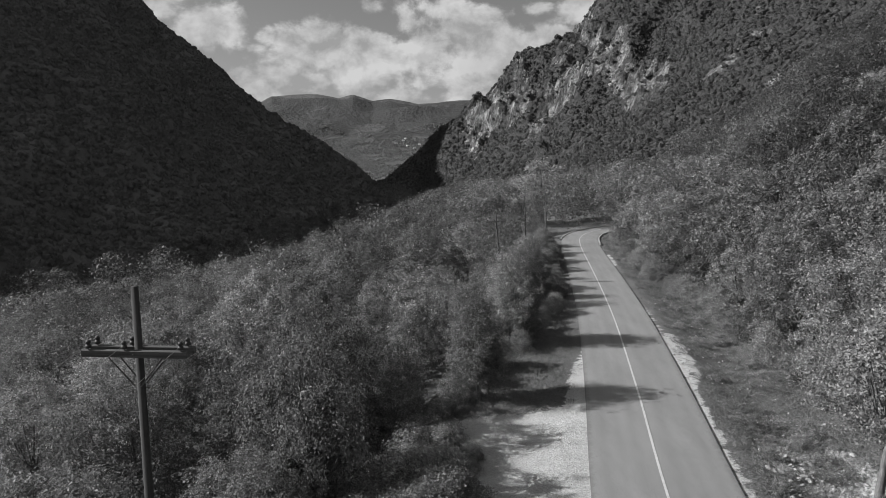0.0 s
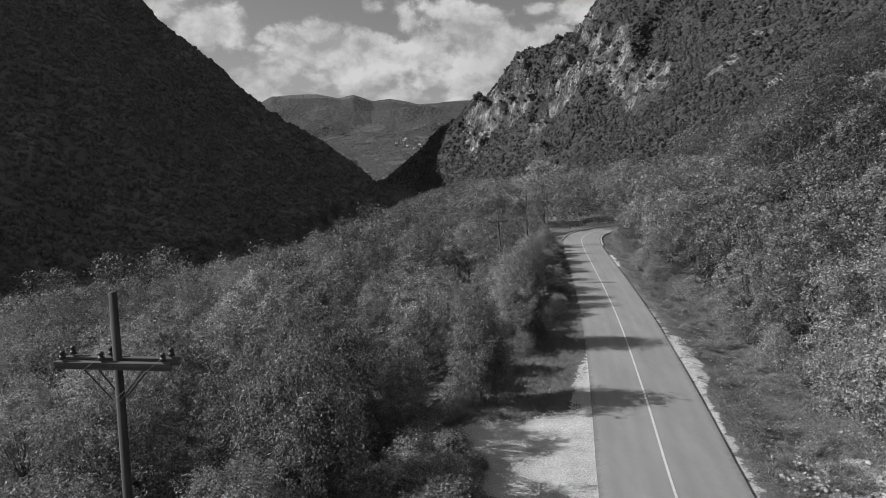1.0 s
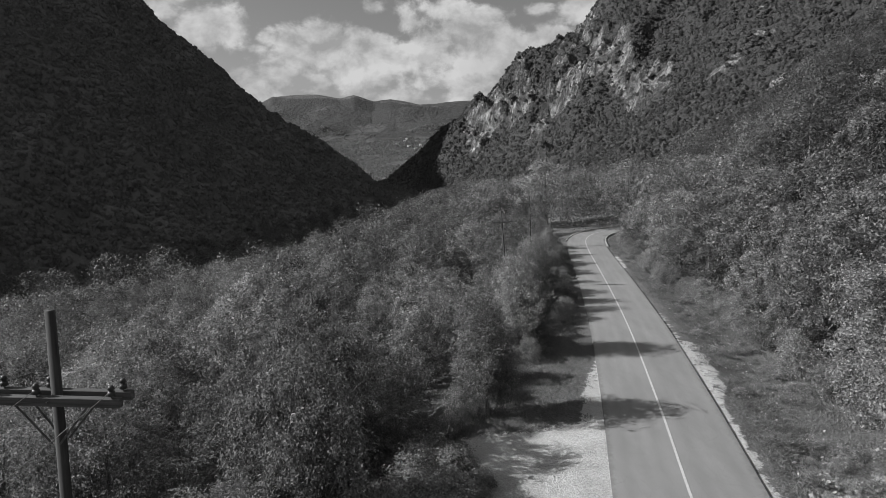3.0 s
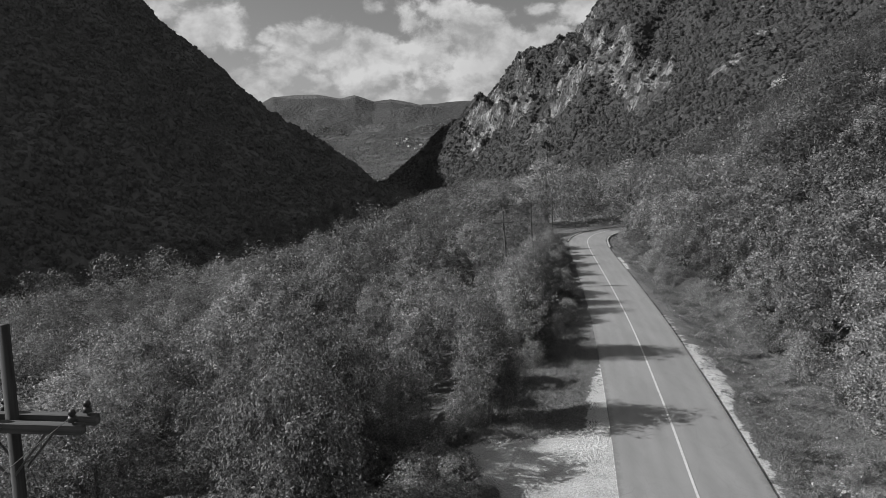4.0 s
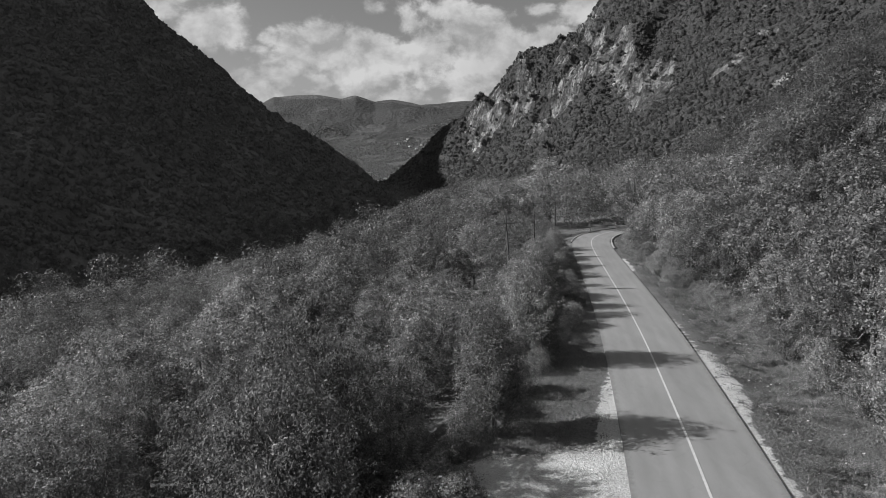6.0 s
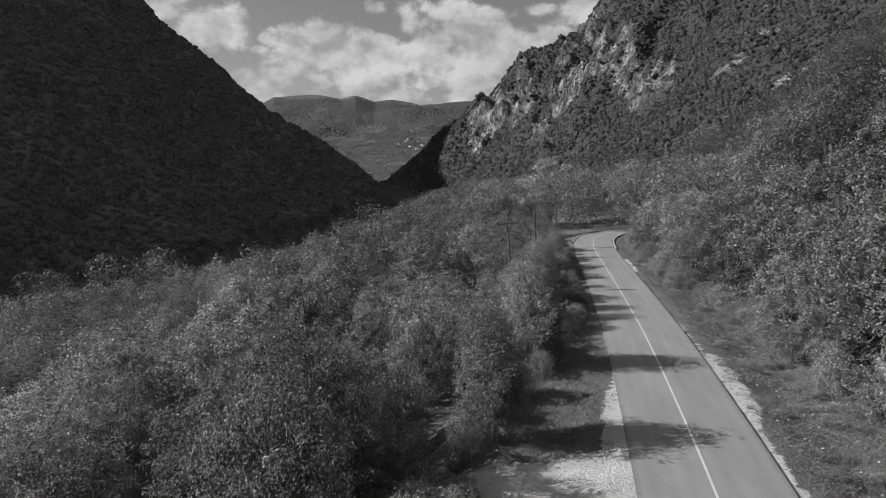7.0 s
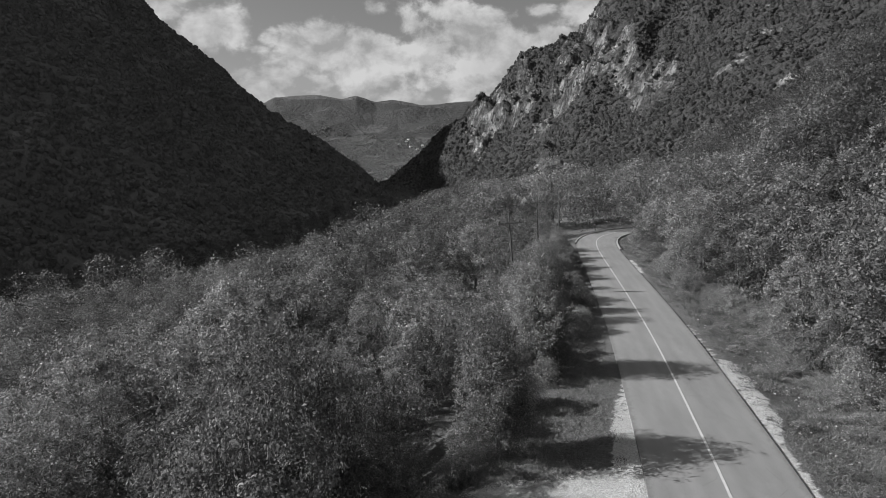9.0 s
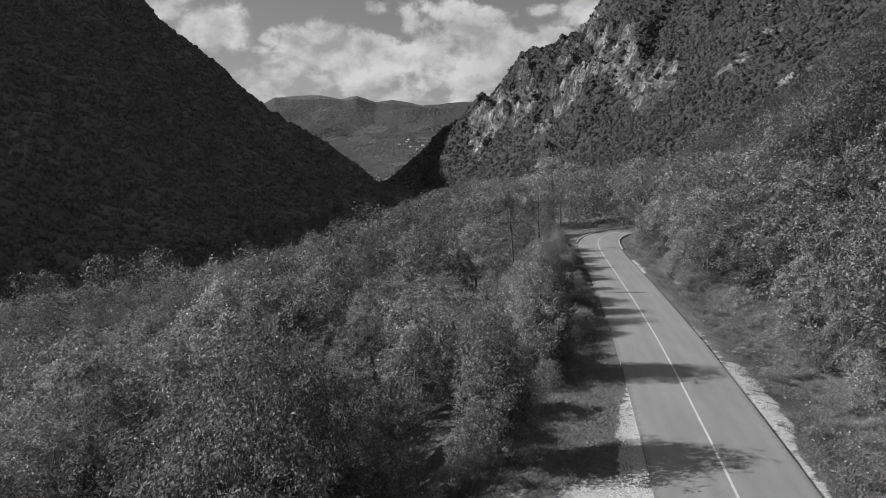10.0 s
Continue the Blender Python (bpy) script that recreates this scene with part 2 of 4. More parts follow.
FAR_LEAVES = material("far_leaves", leaf_paint(0.06, 0.14, False), 0.8, lambda n, p: n.math("MULTIPLY", n.noise(p, 0.8, 4.0, 0.7), 2.0))
TWIGS = material("twigs", lambda n, p: n.span(n.noise(p, 4.0, 5.0, 0.7), 0.3, 0.7, 0.1, 0.22), 0.95, lambda n, p: n.math("MULTIPLY", n.noise(p, 5.0, 4.0, 0.7), 0.3))
GRASS = material("grass", leaf_paint(0.08, 0.19, False), 0.8)


# ---- mesh helpers ----
import functools


def mesh_from(name, verts, faces, mat, smooth=False):
    """A mesh from numpy arrays: verts (n, 3), faces (m, 3) or (m, 4)."""
    verts, faces = np.asarray(verts, float), np.asarray(faces, int)
    data, k = bpy.data.meshes.new(name), faces.shape[1]
    data.vertices.add(len(verts))
    data.vertices.foreach_set("co", verts.ravel())
    data.loops.add(faces.size)
    data.loops.foreach_set("vertex_index", faces.ravel())
    data.polygons.add(len(faces))
    data.polygons.foreach_set("loop_start", np.arange(0, faces.size, k))
    data.polygons.foreach_set("loop_total", np.full(len(faces), k))
    data.polygons.foreach_set("use_smooth", np.full(len(faces), smooth))
    data.update()
    data.materials.append(mat)
    return data


def mesh_of(name, bm, mat, smooth=False):
    data = bpy.data.meshes.new(name)
    bmesh.ops.recalc_face_normals(bm, faces=bm.faces)
    bm.to_mesh(data)
    bm.free()
    data.materials.append(mat)
    if smooth:
        data.polygons.foreach_set("use_smooth", np.full(len(data.polygons), True))
    return data


def part(name, data, parent, label=""):
    """Links a mesh, or a bmesh already turned to one, as one part under a thing."""
    ob = new(name, data)
    ob.parent = parent
    return tagged(ob, label)


def tube(points, radii, sides=7):
    """Verts and quads of a tapered tube along points."""
    points = [Vector(p) for p in points]
    verts, faces = [], []
    for i, p in enumerate(points):
        d = (points[min(i + 1, len(points) - 1)] - points[max(i - 1, 0)]).normalized()
        a = d.cross(Vector((0.3, 1, 0.1))).normalized()
        b = d.cross(a)
        for k in range(sides):
            q = 2 * math.pi * k / sides
            verts.append(p + (a * math.cos(q) + b * math.sin(q)) * radii[i])
    for i in range(len(points) - 1):
        for k in range(sides):
            faces.append((i * sides + k, i * sides + (k + 1) % sides, (i + 1) * sides + (k + 1) % sides, (i + 1) * sides + k))
    return [tuple(v) for v in verts], faces


def join(pieces):
    verts, faces, start = [], [], 0
    for v, f in pieces:
        verts.append(np.asarray(v, float))
        faces.append(np.asarray(f, int) + start)
        start += len(v)
    return np.concatenate(verts), np.concatenate(faces)


@functools.lru_cache(maxsize=None)
def noise_table(seed):
    return np.random.RandomState(seed).rand(256, 256)


def value_noise(x, y, seed):
    """Smooth noise of a plan, 0 to 1."""
    table = noise_table(seed)
    xi, yi = np.floor(x).astype(int), np.floor(y).astype(int)
    u, v = x - xi, y - yi
    u, v = u * u * u * (u * (6 * u - 15) + 10), v * v * v * (v * (6 * v - 15) + 10)
    at = lambda i, j: table[(xi + i) % 256, (yi + j) % 256]
    return (at(0, 0) * (1 - u) + at(1, 0) * u) * (1 - v) + (at(0, 1) * (1 - u) + at(1, 1) * u) * v


def fbm(x, y, size, octaves, seed, gain=0.5):
    total, amp = 0.0, 1.0
    for k in range(octaves):
        total = total + amp * (value_noise(x / size, y / size, seed + k) - 0.5)
        size, amp = size / 2.03, amp * gain
    return total


def ease(v, a, b):
    t = np.clip((v - a) / (b - a), 0, 1)
    return t * t * (3 - 2 * t)


def soft(v, k):
    """v where it is positive, 0 below, rounded over k."""
    return 0.5 * (v + np.sqrt(v * v + k * k))


# ---- the road's line ----
LINE_Y = (-120.0, -40.0, -10.0, 8.0, 26.0, 38.0, 54.0, 69.0, 83.0, 100.0, 110.0, 117.0, 123.0, 128.0, 132.0, 135.0, 137.0, 138.0)
LINE_X = (-16.0, -1.5, 3.0, 5.4, 7.95, 9.9, 12.3, 14.2, 15.8, 17.7, 19.1, 20.7, 23.2, 27.0, 32.0, 38.0, 46.0, 60.0)


def road_line(step=1.0):
    """Points along the road's middle, evenly spaced, smoothed at its corners."""
    pts = [Vector((x, y)) for x, y in zip(LINE_X, LINE_Y)]
    fine = []
    for i in range(len(pts) - 1):
        p0, p1, p2, p3 = pts[max(i - 1, 0)], pts[i], pts[i + 1], pts[min(i + 2, len(pts) - 1)]
        for k in range(24):
            t = k / 24
            fine.append(0.5 * ((2 * p1) + (p2 - p0) * t + (2 * p0 - 5 * p1 + 4 * p2 - p3) * t * t + (3 * p1 - p0 - 3 * p2 + p3) * t ** 3))
    run, even = 0.0, [fine[0]]
    for a, b in zip(fine, fine[1:]):
        run += (b - a).length
        if run >= step:
            even.append(b)
            run = 0.0
    return even


ROAD = road_line()
ROAD_XY = np.array([tuple(p) for p in ROAD])


def road_gap(x, y):
    """Distance of places from the road's middle, for places near it."""
    x, y = np.asarray(x, float), np.asarray(y, float)
    gap = np.full(x.shape, 99.0)
    near = (np.abs(y) < 200) & (np.abs(x) < 140)
    px, py = x[near], y[near]
    best = np.full(px.shape, 1e9)
    if px.size < 9:
        best = np.array([((a - ROAD_XY[:, 0]) ** 2 + (b - ROAD_XY[:, 1]) ** 2).min() for a, b in zip(px, py)])
    else:
        for rx, ry in ROAD_XY[::2]:
            best = np.minimum(best, (px - rx) ** 2 + (py - ry) ** 2)
    gap[near] = np.sqrt(best)
    return gap


# ---- the lie of the land ----
def toe_left(y):
    return np.interp(y, (-800, 0, 200, 300, 450, 650, 830, 900, 1500), (-700, -420, -320, -231, -133, -72.5, -126, -112, -420))


def shift_right(y):
    return np.interp(y, (-400, 0, 100, 150, 300, 600, 800, 900, 1000, 1500), (170, 155, 170, 185, 215, 170, 62, 0, 130, 600))


SPUR_X = (-400, -125, -99, -40, 7, 25, 66, 80, 138, 168, 250, 400, 900)
SPUR_Z = (0, 8, 30, 84, 129, 149, 194, 202, 217, 252, 325, 430, 560)
CREST_X = (-2500, -1248, -1176, -896, -758, -671, -552, -448, -277, 34, 900)
CREST_Z = (330, 432, 474, 470, 445, 459, 411, 417, 381, 397, 420)
SWELL_X = (-420, -352, -345, -298, -243, -219, -190, -158, -117, -80, -50)
SWELL_Z = (0, 2, 13, 15, 12, 10, 8, 20, 16, 8, 0)
TRIM_X = (-130, -72, -48, -32, -16, 0, 12, 19, 38, 51, 62, 70, 73, 90, 109, 123, 124, 145, 152, 158, 166, 176, 300)
TRIM_Z = (0, -7, 0, -3, -4, -5, -2, -6, -14, -22, -17, -10, -1, -10, -9, -11, -4, -12, -26, -27, -16, -6, 0)
BANK_L = (-100, 0, 22, 60, 130, 220, 900)
BANK_Z = (0, -0.3, -2.2, -14.5, -27, -35, -36)


# bare rock on the sunlit mountain: middle x, y, half widths
CLIFFS = ((70, 785, 11, 85), (110, 718, 27, 66), (27, 815, 30, 42), (150, 670, 17, 62), (163, 588, 21, 40), (187, 487, 19, 12), (199, 421, 14, 8),
          (158, 884, 10, 24), (80, 700, 20, 28), (76, 639, 11, 8), (222, 500, 11, 7), (150, 760, 13, 32), (60, 770, 12, 30))


def bareness(x, y):
    """How far the right mountain's rock shows through its scrub: over 0.5 it is bare."""
    best = np.full(np.shape(x), -1.0)
    for cx, cy, rx, ry in CLIFFS:
        best = np.maximum(best, 1.05 - np.hypot((x - cx) / rx, (y - cy) / ry))
    best = np.clip(best, -0.35, 0.7) + 0.75 * fbm(x, y, 34, 4, 97, 0.6)
    return np.where((y > 380) & (y < 1000), best, -1.0)


def left_mountain(x, y):
    up = toe_left(y) - x + 26 * fbm(x, y, 130, 4, 11)
    z = 0.875 * soft(up, 6)
    cap = np.interp(y, (500, 760, 850, 920), (390, 370, 510, 730))
    z = z + np.interp(x, SWELL_X, SWELL_Z) * ease(y, 600, 660)
    z = cap - soft(cap - z, 60)
    return z + np.where(up > 0, 1, 0) * ease(up, 0, 60) * (16 * fbm(x, y, 45, 5, 21))


def right_mountain(x, y):
    p = x - shift_right(y)
    rough = fbm(x, y, 150, 4, 31)
    far = ease(y, 330, 720)
    p = p + (14 + 22 * (1 - far)) * rough
    z = np.interp(p, SPUR_X, SPUR_Z) * far + 0.5 * soft(p + 120, 20) * (1 - far)
    body = ease(z, 6, 60)
    # ribs and gullies run down the slope
    c = 0.88 * y - 0.47 * x + 30 * fbm(x, y, 80, 3, 43)
    ribs = np.abs(fbm(c, 0.22 * (x + y), 46, 3, 45, 0.55)) * 2.0
    z = z + body * (16 * fbm(x, y, 70, 4, 51) + far * (24 * (0.3 + 0.7 * ease(p, -70, 10)) * (ribs - 0.45) + 6 * fbm(x, y, 16, 3, 63)))
    # crags: where the rock is bare the slope breaks into a steep face
    crag = ease(bareness(x, y), 0.1, 0.5) * far * ease(y, 520, 600)
    wavy = z + 46 * fbm(x, y, 70, 3, 83)
    t = wavy / 64.0
    step = 64.0 * (np.floor(t) + ease(t - np.floor(t), 0.3, 0.72)) - wavy
    flutes = 17 * np.abs(fbm(c, 0.2 * (x + y), 17, 4, 61, 0.65))
    return z + crag * (0.6 * step + flutes) + np.interp(x, TRIM_X, TRIM_Z) * ease(y, 820, 870)


def height(x, y):
    x, y = np.asarray(x, float), np.asarray(y, float)
    yy = np.clip(y, -200, 160)
    z = np.interp((-1.0 + 0.12 * yy) - x + 5 * fbm(x, y, 40, 2, 9), BANK_L, BANK_Z) - 0.3
    z = z + 0.36 * soft(x - (19.5 + 0.12 * yy), 3.0) * (1 - ease(y, 150, 330)) * (1 - ease(x, 90, 160))
    z = z - 30 * ease(y, 180, 900) * ease(x, -100, 40) - 11 * ease(y, 170, 330) * ease(-x, 15, 70)
    z = z + 0.9 * fbm(x, y, 22, 4, 3) * ease(np.hypot(x - 8, y - 30), 15, 120) + 0.2 * fbm(x, y, 3.0, 3, 5)
    z = z + left_mountain(x, y) + right_mountain(x, y)
    # the far country rises beyond the gorge
    crest = np.interp(x / np.maximum(y, 1) * 4000, CREST_X, CREST_Z)
    far = np.interp(y, (1100, 1500, 2300, 3000, 3600, 4000, 4600), (-36, -30, 60, 170, 330, 440, 350))
    far = far + (crest - 440) * ease(y, 3350, 3950) + fbm(x, y, 700, 6, 71, 0.5) * (45 * ease(y, 1500, 2600) - 20 * ease(y, 3300, 3900))
    far = far + 75 * np.abs(fbm(x + 0.4 * y, y, 520, 5, 73)) * ease(y, 2200, 3000) * (1 - 0.75 * ease(y, 3500, 3950))
    z = np.where(y > 1100, z * (1 - ease(y, 1100, 1700)) + far * ease(y, 1100, 1700), z)
    gap = road_gap(x, y)
    wide = np.where(x < 5 + 0.13 * y, np.interp(y, (-20, 0, 44, 58, 80), (0, 5.5, 5.5, 2.0, 0.6)), 0.0)
    flat = 1 - ease(gap, 3.6 + wide, 8.5 + wide)
    return z * (1 - flat) + flat * (-0.11 - 0.12 * ease(gap, 3.4, 6.0) + 0.06 * fbm(x, y, 1.5, 3, 7))


def level(x, y):
    return float(height(np.array([x]), np.array([y]))[0])


def lift(x, y):
    a = np.array([x]), np.array([y])
    return max(float(left_mountain(*a)[0]), float(right_mountain(*a)[0]))


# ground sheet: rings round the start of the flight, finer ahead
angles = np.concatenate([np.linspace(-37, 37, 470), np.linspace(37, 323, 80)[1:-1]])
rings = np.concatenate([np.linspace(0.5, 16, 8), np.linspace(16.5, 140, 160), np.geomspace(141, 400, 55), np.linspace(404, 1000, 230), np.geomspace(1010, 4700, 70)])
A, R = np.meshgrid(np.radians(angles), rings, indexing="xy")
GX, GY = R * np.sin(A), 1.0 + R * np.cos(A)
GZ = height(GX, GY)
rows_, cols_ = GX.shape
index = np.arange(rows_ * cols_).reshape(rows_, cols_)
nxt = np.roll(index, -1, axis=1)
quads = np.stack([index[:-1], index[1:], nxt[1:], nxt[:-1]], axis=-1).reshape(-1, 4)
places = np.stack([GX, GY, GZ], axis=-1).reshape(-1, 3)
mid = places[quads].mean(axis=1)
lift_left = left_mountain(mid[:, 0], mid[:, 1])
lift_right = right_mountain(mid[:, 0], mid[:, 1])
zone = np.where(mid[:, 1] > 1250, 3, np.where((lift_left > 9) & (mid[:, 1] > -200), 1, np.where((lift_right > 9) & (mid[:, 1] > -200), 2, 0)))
for k, name, mat, label in ((0, "ground", GROUND, "grassy valley floor under trees beside the road"), (1, "mountain_left", SHADE_LIFT, "steep wooded mountainside in shade, its grey raised to lift the shade"),
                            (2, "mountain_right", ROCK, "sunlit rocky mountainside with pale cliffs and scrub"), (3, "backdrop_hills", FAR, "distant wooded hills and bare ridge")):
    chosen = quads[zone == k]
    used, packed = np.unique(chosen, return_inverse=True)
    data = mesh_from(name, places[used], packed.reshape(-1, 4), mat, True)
    if k == 0:
        # pale gravel: a lay-by on the downhill side and ragged strips along both edges
        px, py = places[used][:, 0], places[used][:, 1]
        mask = 1 - ease(road_gap(px, py) - np.where(px < 5 + 0.13 * py, 3.6 - 1.3 * ease(py, 40, 50), 3.1 + 0.9 * ease(fbm(px, py, 11, 2, 91), -0.05, 0.25) - 0.6 * ease(py, 52, 70)), 0.1, 0.9)
        mask = np.maximum(mask * (0.72 + 0.5 * fbm(px, py, 12, 3, 93)), ease(px, -2.6, -0.8) * ease(py, -30, -10) * (1 - ease(py + 0.2 * (6.0 - px) - 3.0 * ease(px, 5.0, 6.4), 35.0, 37.5)) * ease(7 + 0.13 * py - px, -1, 1))
        mask = np.maximum(mask, 0.8 * ease(1 - np.hypot((px - 16.0) / 3.2, (py - 29.0) / 6.0), 0.0, 0.5))
        data.attributes.new("gravel", "FLOAT", "POINT").data.foreach_set("value", mask.astype(np.float32))
    if k == 2:
        data.attributes.new("bare", "FLOAT", "POINT").data.foreach_set("value", bareness(places[used][:, 0], places[used][:, 1]).astype(np.float32))
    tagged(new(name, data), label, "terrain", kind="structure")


def strip(name, offsets, heights, mat, label, category="road", first=0, last=None):
    """A band along the road: its cross section runs through the offsets (to the right of the middle) and heights."""
    pts = ROAD[first:last]
    verts, faces, k = [], [], len(offsets)
    for i, p in enumerate(pts):
        d = (pts[min(i + 1, len(pts) - 1)] - pts[max(i - 1, 0)]).normalized()
        for o, h in zip(offsets, heights):
            verts.append((p.x + d.y * o, p.y - d.x * o, h))
    for i in range(len(pts) - 1):
        for j in range(k - 1):
            faces.append((i * k + j, i * k + j + 1, (i + 1) * k + j + 1, (i + 1) * k + j))
    data = mesh_from(name, verts, faces, mat)
    data.attributes.new("across", "FLOAT", "POINT").data.foreach_set("value", np.tile(np.array(offsets, np.float32), len(pts)))
    return tagged(new(name, data), label, category, kind="structure")


strip("road", (-3.02, -3.0, -2.25, -1.5, -0.75, 0.0, 0.75, 1.5, 2.25, 3.0, 3.06), (-0.3, 0.0, 0.008, 0.015, 0.022, 0.03, 0.022, 0.015, 0.008, 0.0, -0.3), ASPHALT, "worn grey two-lane asphalt road curving through the valley")
strip("road_line", (-0.055, 0.055), (0.042, 0.042), LINE, "white solid centre line painted on the asphalt", "road marking")


def road_at(y):
    return min(range(len(ROAD)), key=lambda i: abs(ROAD[i].y - y) + (99 if ROAD[i].x > 30 else 0))


strip("kerb_outer", (-3.32, -3.3, -3.1, -3.09), (-0.4, 0.09, 0.09, -0.4), CONCRETE, "low pale concrete kerb on the outside of the bend", "kerb", road_at(112), None)
strip("kerb_inner", (3.07, 3.09, 3.3, 3.33), (-0.4, 0.08, 0.08, -0.4), CONCRETE, "low pale concrete kerb on the inside of the bend", "kerb", road_at(104), None)


# ---- trees ----
def ball_arrays(level_):
    bm = bmesh.new()
    bmesh.ops.create_icosphere(bm, subdivisions=level_, radius=1.0)
    v, f = np.array([tuple(p.co) for p in bm.verts]), np.array([[q.index for q in face.verts] for face in bm.faces])
    bm.free()
    return v, f


BALL = ball_arrays(1)


def crown_mesh(name, seed, tall, wide, clumps, per, leaf, mat, low=0.25, lobes=9, core=0.36, knob=0.34, folded=False, airy=0.038, tuft=1):
    """Leaves in clumps on the outside of several lobes, round a denser inside."""
    rng = np.random.RandomState(seed)
    at, size = [], []
    for k in range(lobes):
        q, h = 2 * math.pi * (k * 0.618 + rng.rand() * 0.15), low + (0.8 - low) * ((k + 0.5) / lobes) ** 0.75
        r = wide * 0.6 * math.sqrt(max(0.05, 1 - ((h - 0.42) / 0.52) ** 2)) * ((0.7 + 0.45 * rng.rand()) if knob > 0.2 else (0.25 + 0.95 * rng.rand()))
        at.append((r * math.cos(q), r * math.sin(q), h * tall))
        size.append(wide * knob * (1.0 + 0.6 * rng.rand()))
    at.append((0.1 * wide, 0, tall - wide * 0.42)), size.append(wide * 0.4)
    at, size = np.array(at), np.array(size)
    clumps, per = clumps // tuft, per * tuft
    tries = clumps * 5
    which = rng.choice(len(at), tries, p=size ** 2 / (size ** 2).sum())
    way = rng.normal(size=(tries, 3))
    way[:, 2] += 0.35
    way /= np.linalg.norm(way, axis=1)[:, None]
    depth = 1.06 - 0.24 * rng.rand(tries) ** 1.5
    centre = at[which] + way * (size[which] * depth)[:, None] * np.array((1, 1, 0.9))
    # only the outside of the crown bears leaves
    away = np.linalg.norm((centre[:, None] - at[None]) / np.array((1, 1, 0.9)), axis=2) / size[None]
    away[np.arange(tries), which] = 9
    outer = np.where(away.min(axis=1) > 0.88)[0]
    outer = np.resize(outer, clumps)
    centre, way = centre[outer] + rng.normal(size=(clumps, 3)) * airy * wide, way[outer]
    centre += way * (rng.rand(clumps, 1) ** 5) * 0.2 * wide
    spot = np.repeat(centre, per, axis=0) + rng.normal(size=(clumps * per, 3)) * max(leaf * 1.2, (0.03 if tuft == 1 else 0.062) * wide)
    face = np.repeat(way, per, axis=0) + rng.normal(size=spot.shape) * 0.65 + np.array((0, 0, 0.2))
    face /= np.linalg.norm(face, axis=1)[:, None]
    along = np.cross(face, rng.normal(size=face.shape))
    along /= np.linalg.norm(along, axis=1)[:, None] + 1e-9
    across = np.cross(face, along)
    length = leaf * (0.65 + 0.7 * rng.rand(len(spot)))[:, None]
    if folded:
        # a pointed blade, folded along its midrib
        leaves = np.stack([spot - along * length * 0.6, spot + across * length * 0.36 + face * length * 0.12, spot + along * length * 0.6, spot - across * length * 0.36 + face * length * 0.12], axis=1)
        start = np.arange(len(leaves))[:, None] * 4
        verts, faces = leaves.reshape(-1, 3), np.concatenate([start + np.array((0, 1, 2)), start + np.array((0, 2, 3))])
    else:
        leaves = np.stack([spot - along * length * 0.55, spot + along * length * 0.45 + across * length * 0.4, spot + along * length * 0.45 - across * length * 0.4], axis=1)
        verts, faces = leaves.reshape(-1, 3), np.arange(len(leaves) * 3).reshape(-1, 3)
    count = len(faces)
    if core:
        # dark twigs and shaded leaves inside each lobe
        for p, r in zip(at, size):
            faces = np.concatenate([faces, BALL[1] + len(verts)])
            verts = np.concatenate([verts, p + BALL[0] * r * core * (0.7 + 0.6 * rng.rand(len(BALL[0]), 1))])
    verts[:, 2] = np.maximum(verts[:, 2], 0.05)
    data = mesh_from(name, verts, faces, mat)
    data.materials.append(TWIGS)
    data.polygons.foreach_set("material_index", (np.arange(len(faces)) >= count).astype(int))
    return data, at


def trunk_mesh(name, seed, tall, thick, tips, sides=5):
    rng = random.Random(seed)
    top = Vector((rng.uniform(-0.3, 0.3), rng.uniform(-0.3, 0.3), tall * 0.8))
    stem = [Vector((0, 0, -0.6)), Vector((rng.uniform(-0.1, 0.1), rng.uniform(-0.1, 0.1), tall * 0.2)), top * 0.55 + Vector((0.15, 0, 0)), top]
    pieces = [tube(stem, (thick * 1.3, thick, thick * 0.7, thick * 0.15), sides)]
    for tip in tips:
        tip = Vector(tip)
        foot = stem[1].lerp(stem[2], rng.random())
        bend = foot.lerp(tip, 0.5) + Vector((0, 0, -0.05 * tall))
        pieces.append(tube((foot, bend, tip, tip * 1.08), (thick * 0.5, thick * 0.33, thick * 0.16, thick * 0.04), 3))
    return mesh_from(name, *join(pieces), BARK, True)


def tree_kind(seed, tall, wide, clumps, per, leaf, mat, label, low=0.25, lobes=9, name="tree", thick=None, core=0.0, knob=0.34, folded=True, airy=0.05):
    root = new(name)
    root.empty_display_size = 0.2
    tagged(root, label, "tree" if name == "tree" else name, "trees of the valley")
    crown, tips = crown_mesh("crown", seed, tall, wide, clumps, per, leaf, mat, low, lobes, core, knob, folded, airy if folded else 0.038, 4 if tall > 4 and knob > 0.2 else 1)
    part("trunk", trunk_mesh("trunk", seed, tall, thick or 0.014 * tall + 0.03, tips), root)
    part("crown", crown, root)
    root["tall"], root["used"] = tall, 0
    return root


def plant(kind, x, y, tall, rng, lean=0.0, spread=1.0):
    """Stands a tree of that kind and height on the ground."""
    s = tall / kind["tall"]
    m = pose(x, y, float(height(np.array([x]), np.array([y]))[0]) - 0.05, rng.uniform(-4, 4) + lean, rng.uniform(-4, 4), rng.uniform(0, 360)) @ Matrix.Diagonal((s * spread, s * spread, s, 1))
    if not kind["used"]:
        kind["used"] = 1
        kind.matrix_basis = m
        return kind
    ob = copy_thing(kind, pose(0, 0, 0))
    ob.matrix_basis = m
    return ob


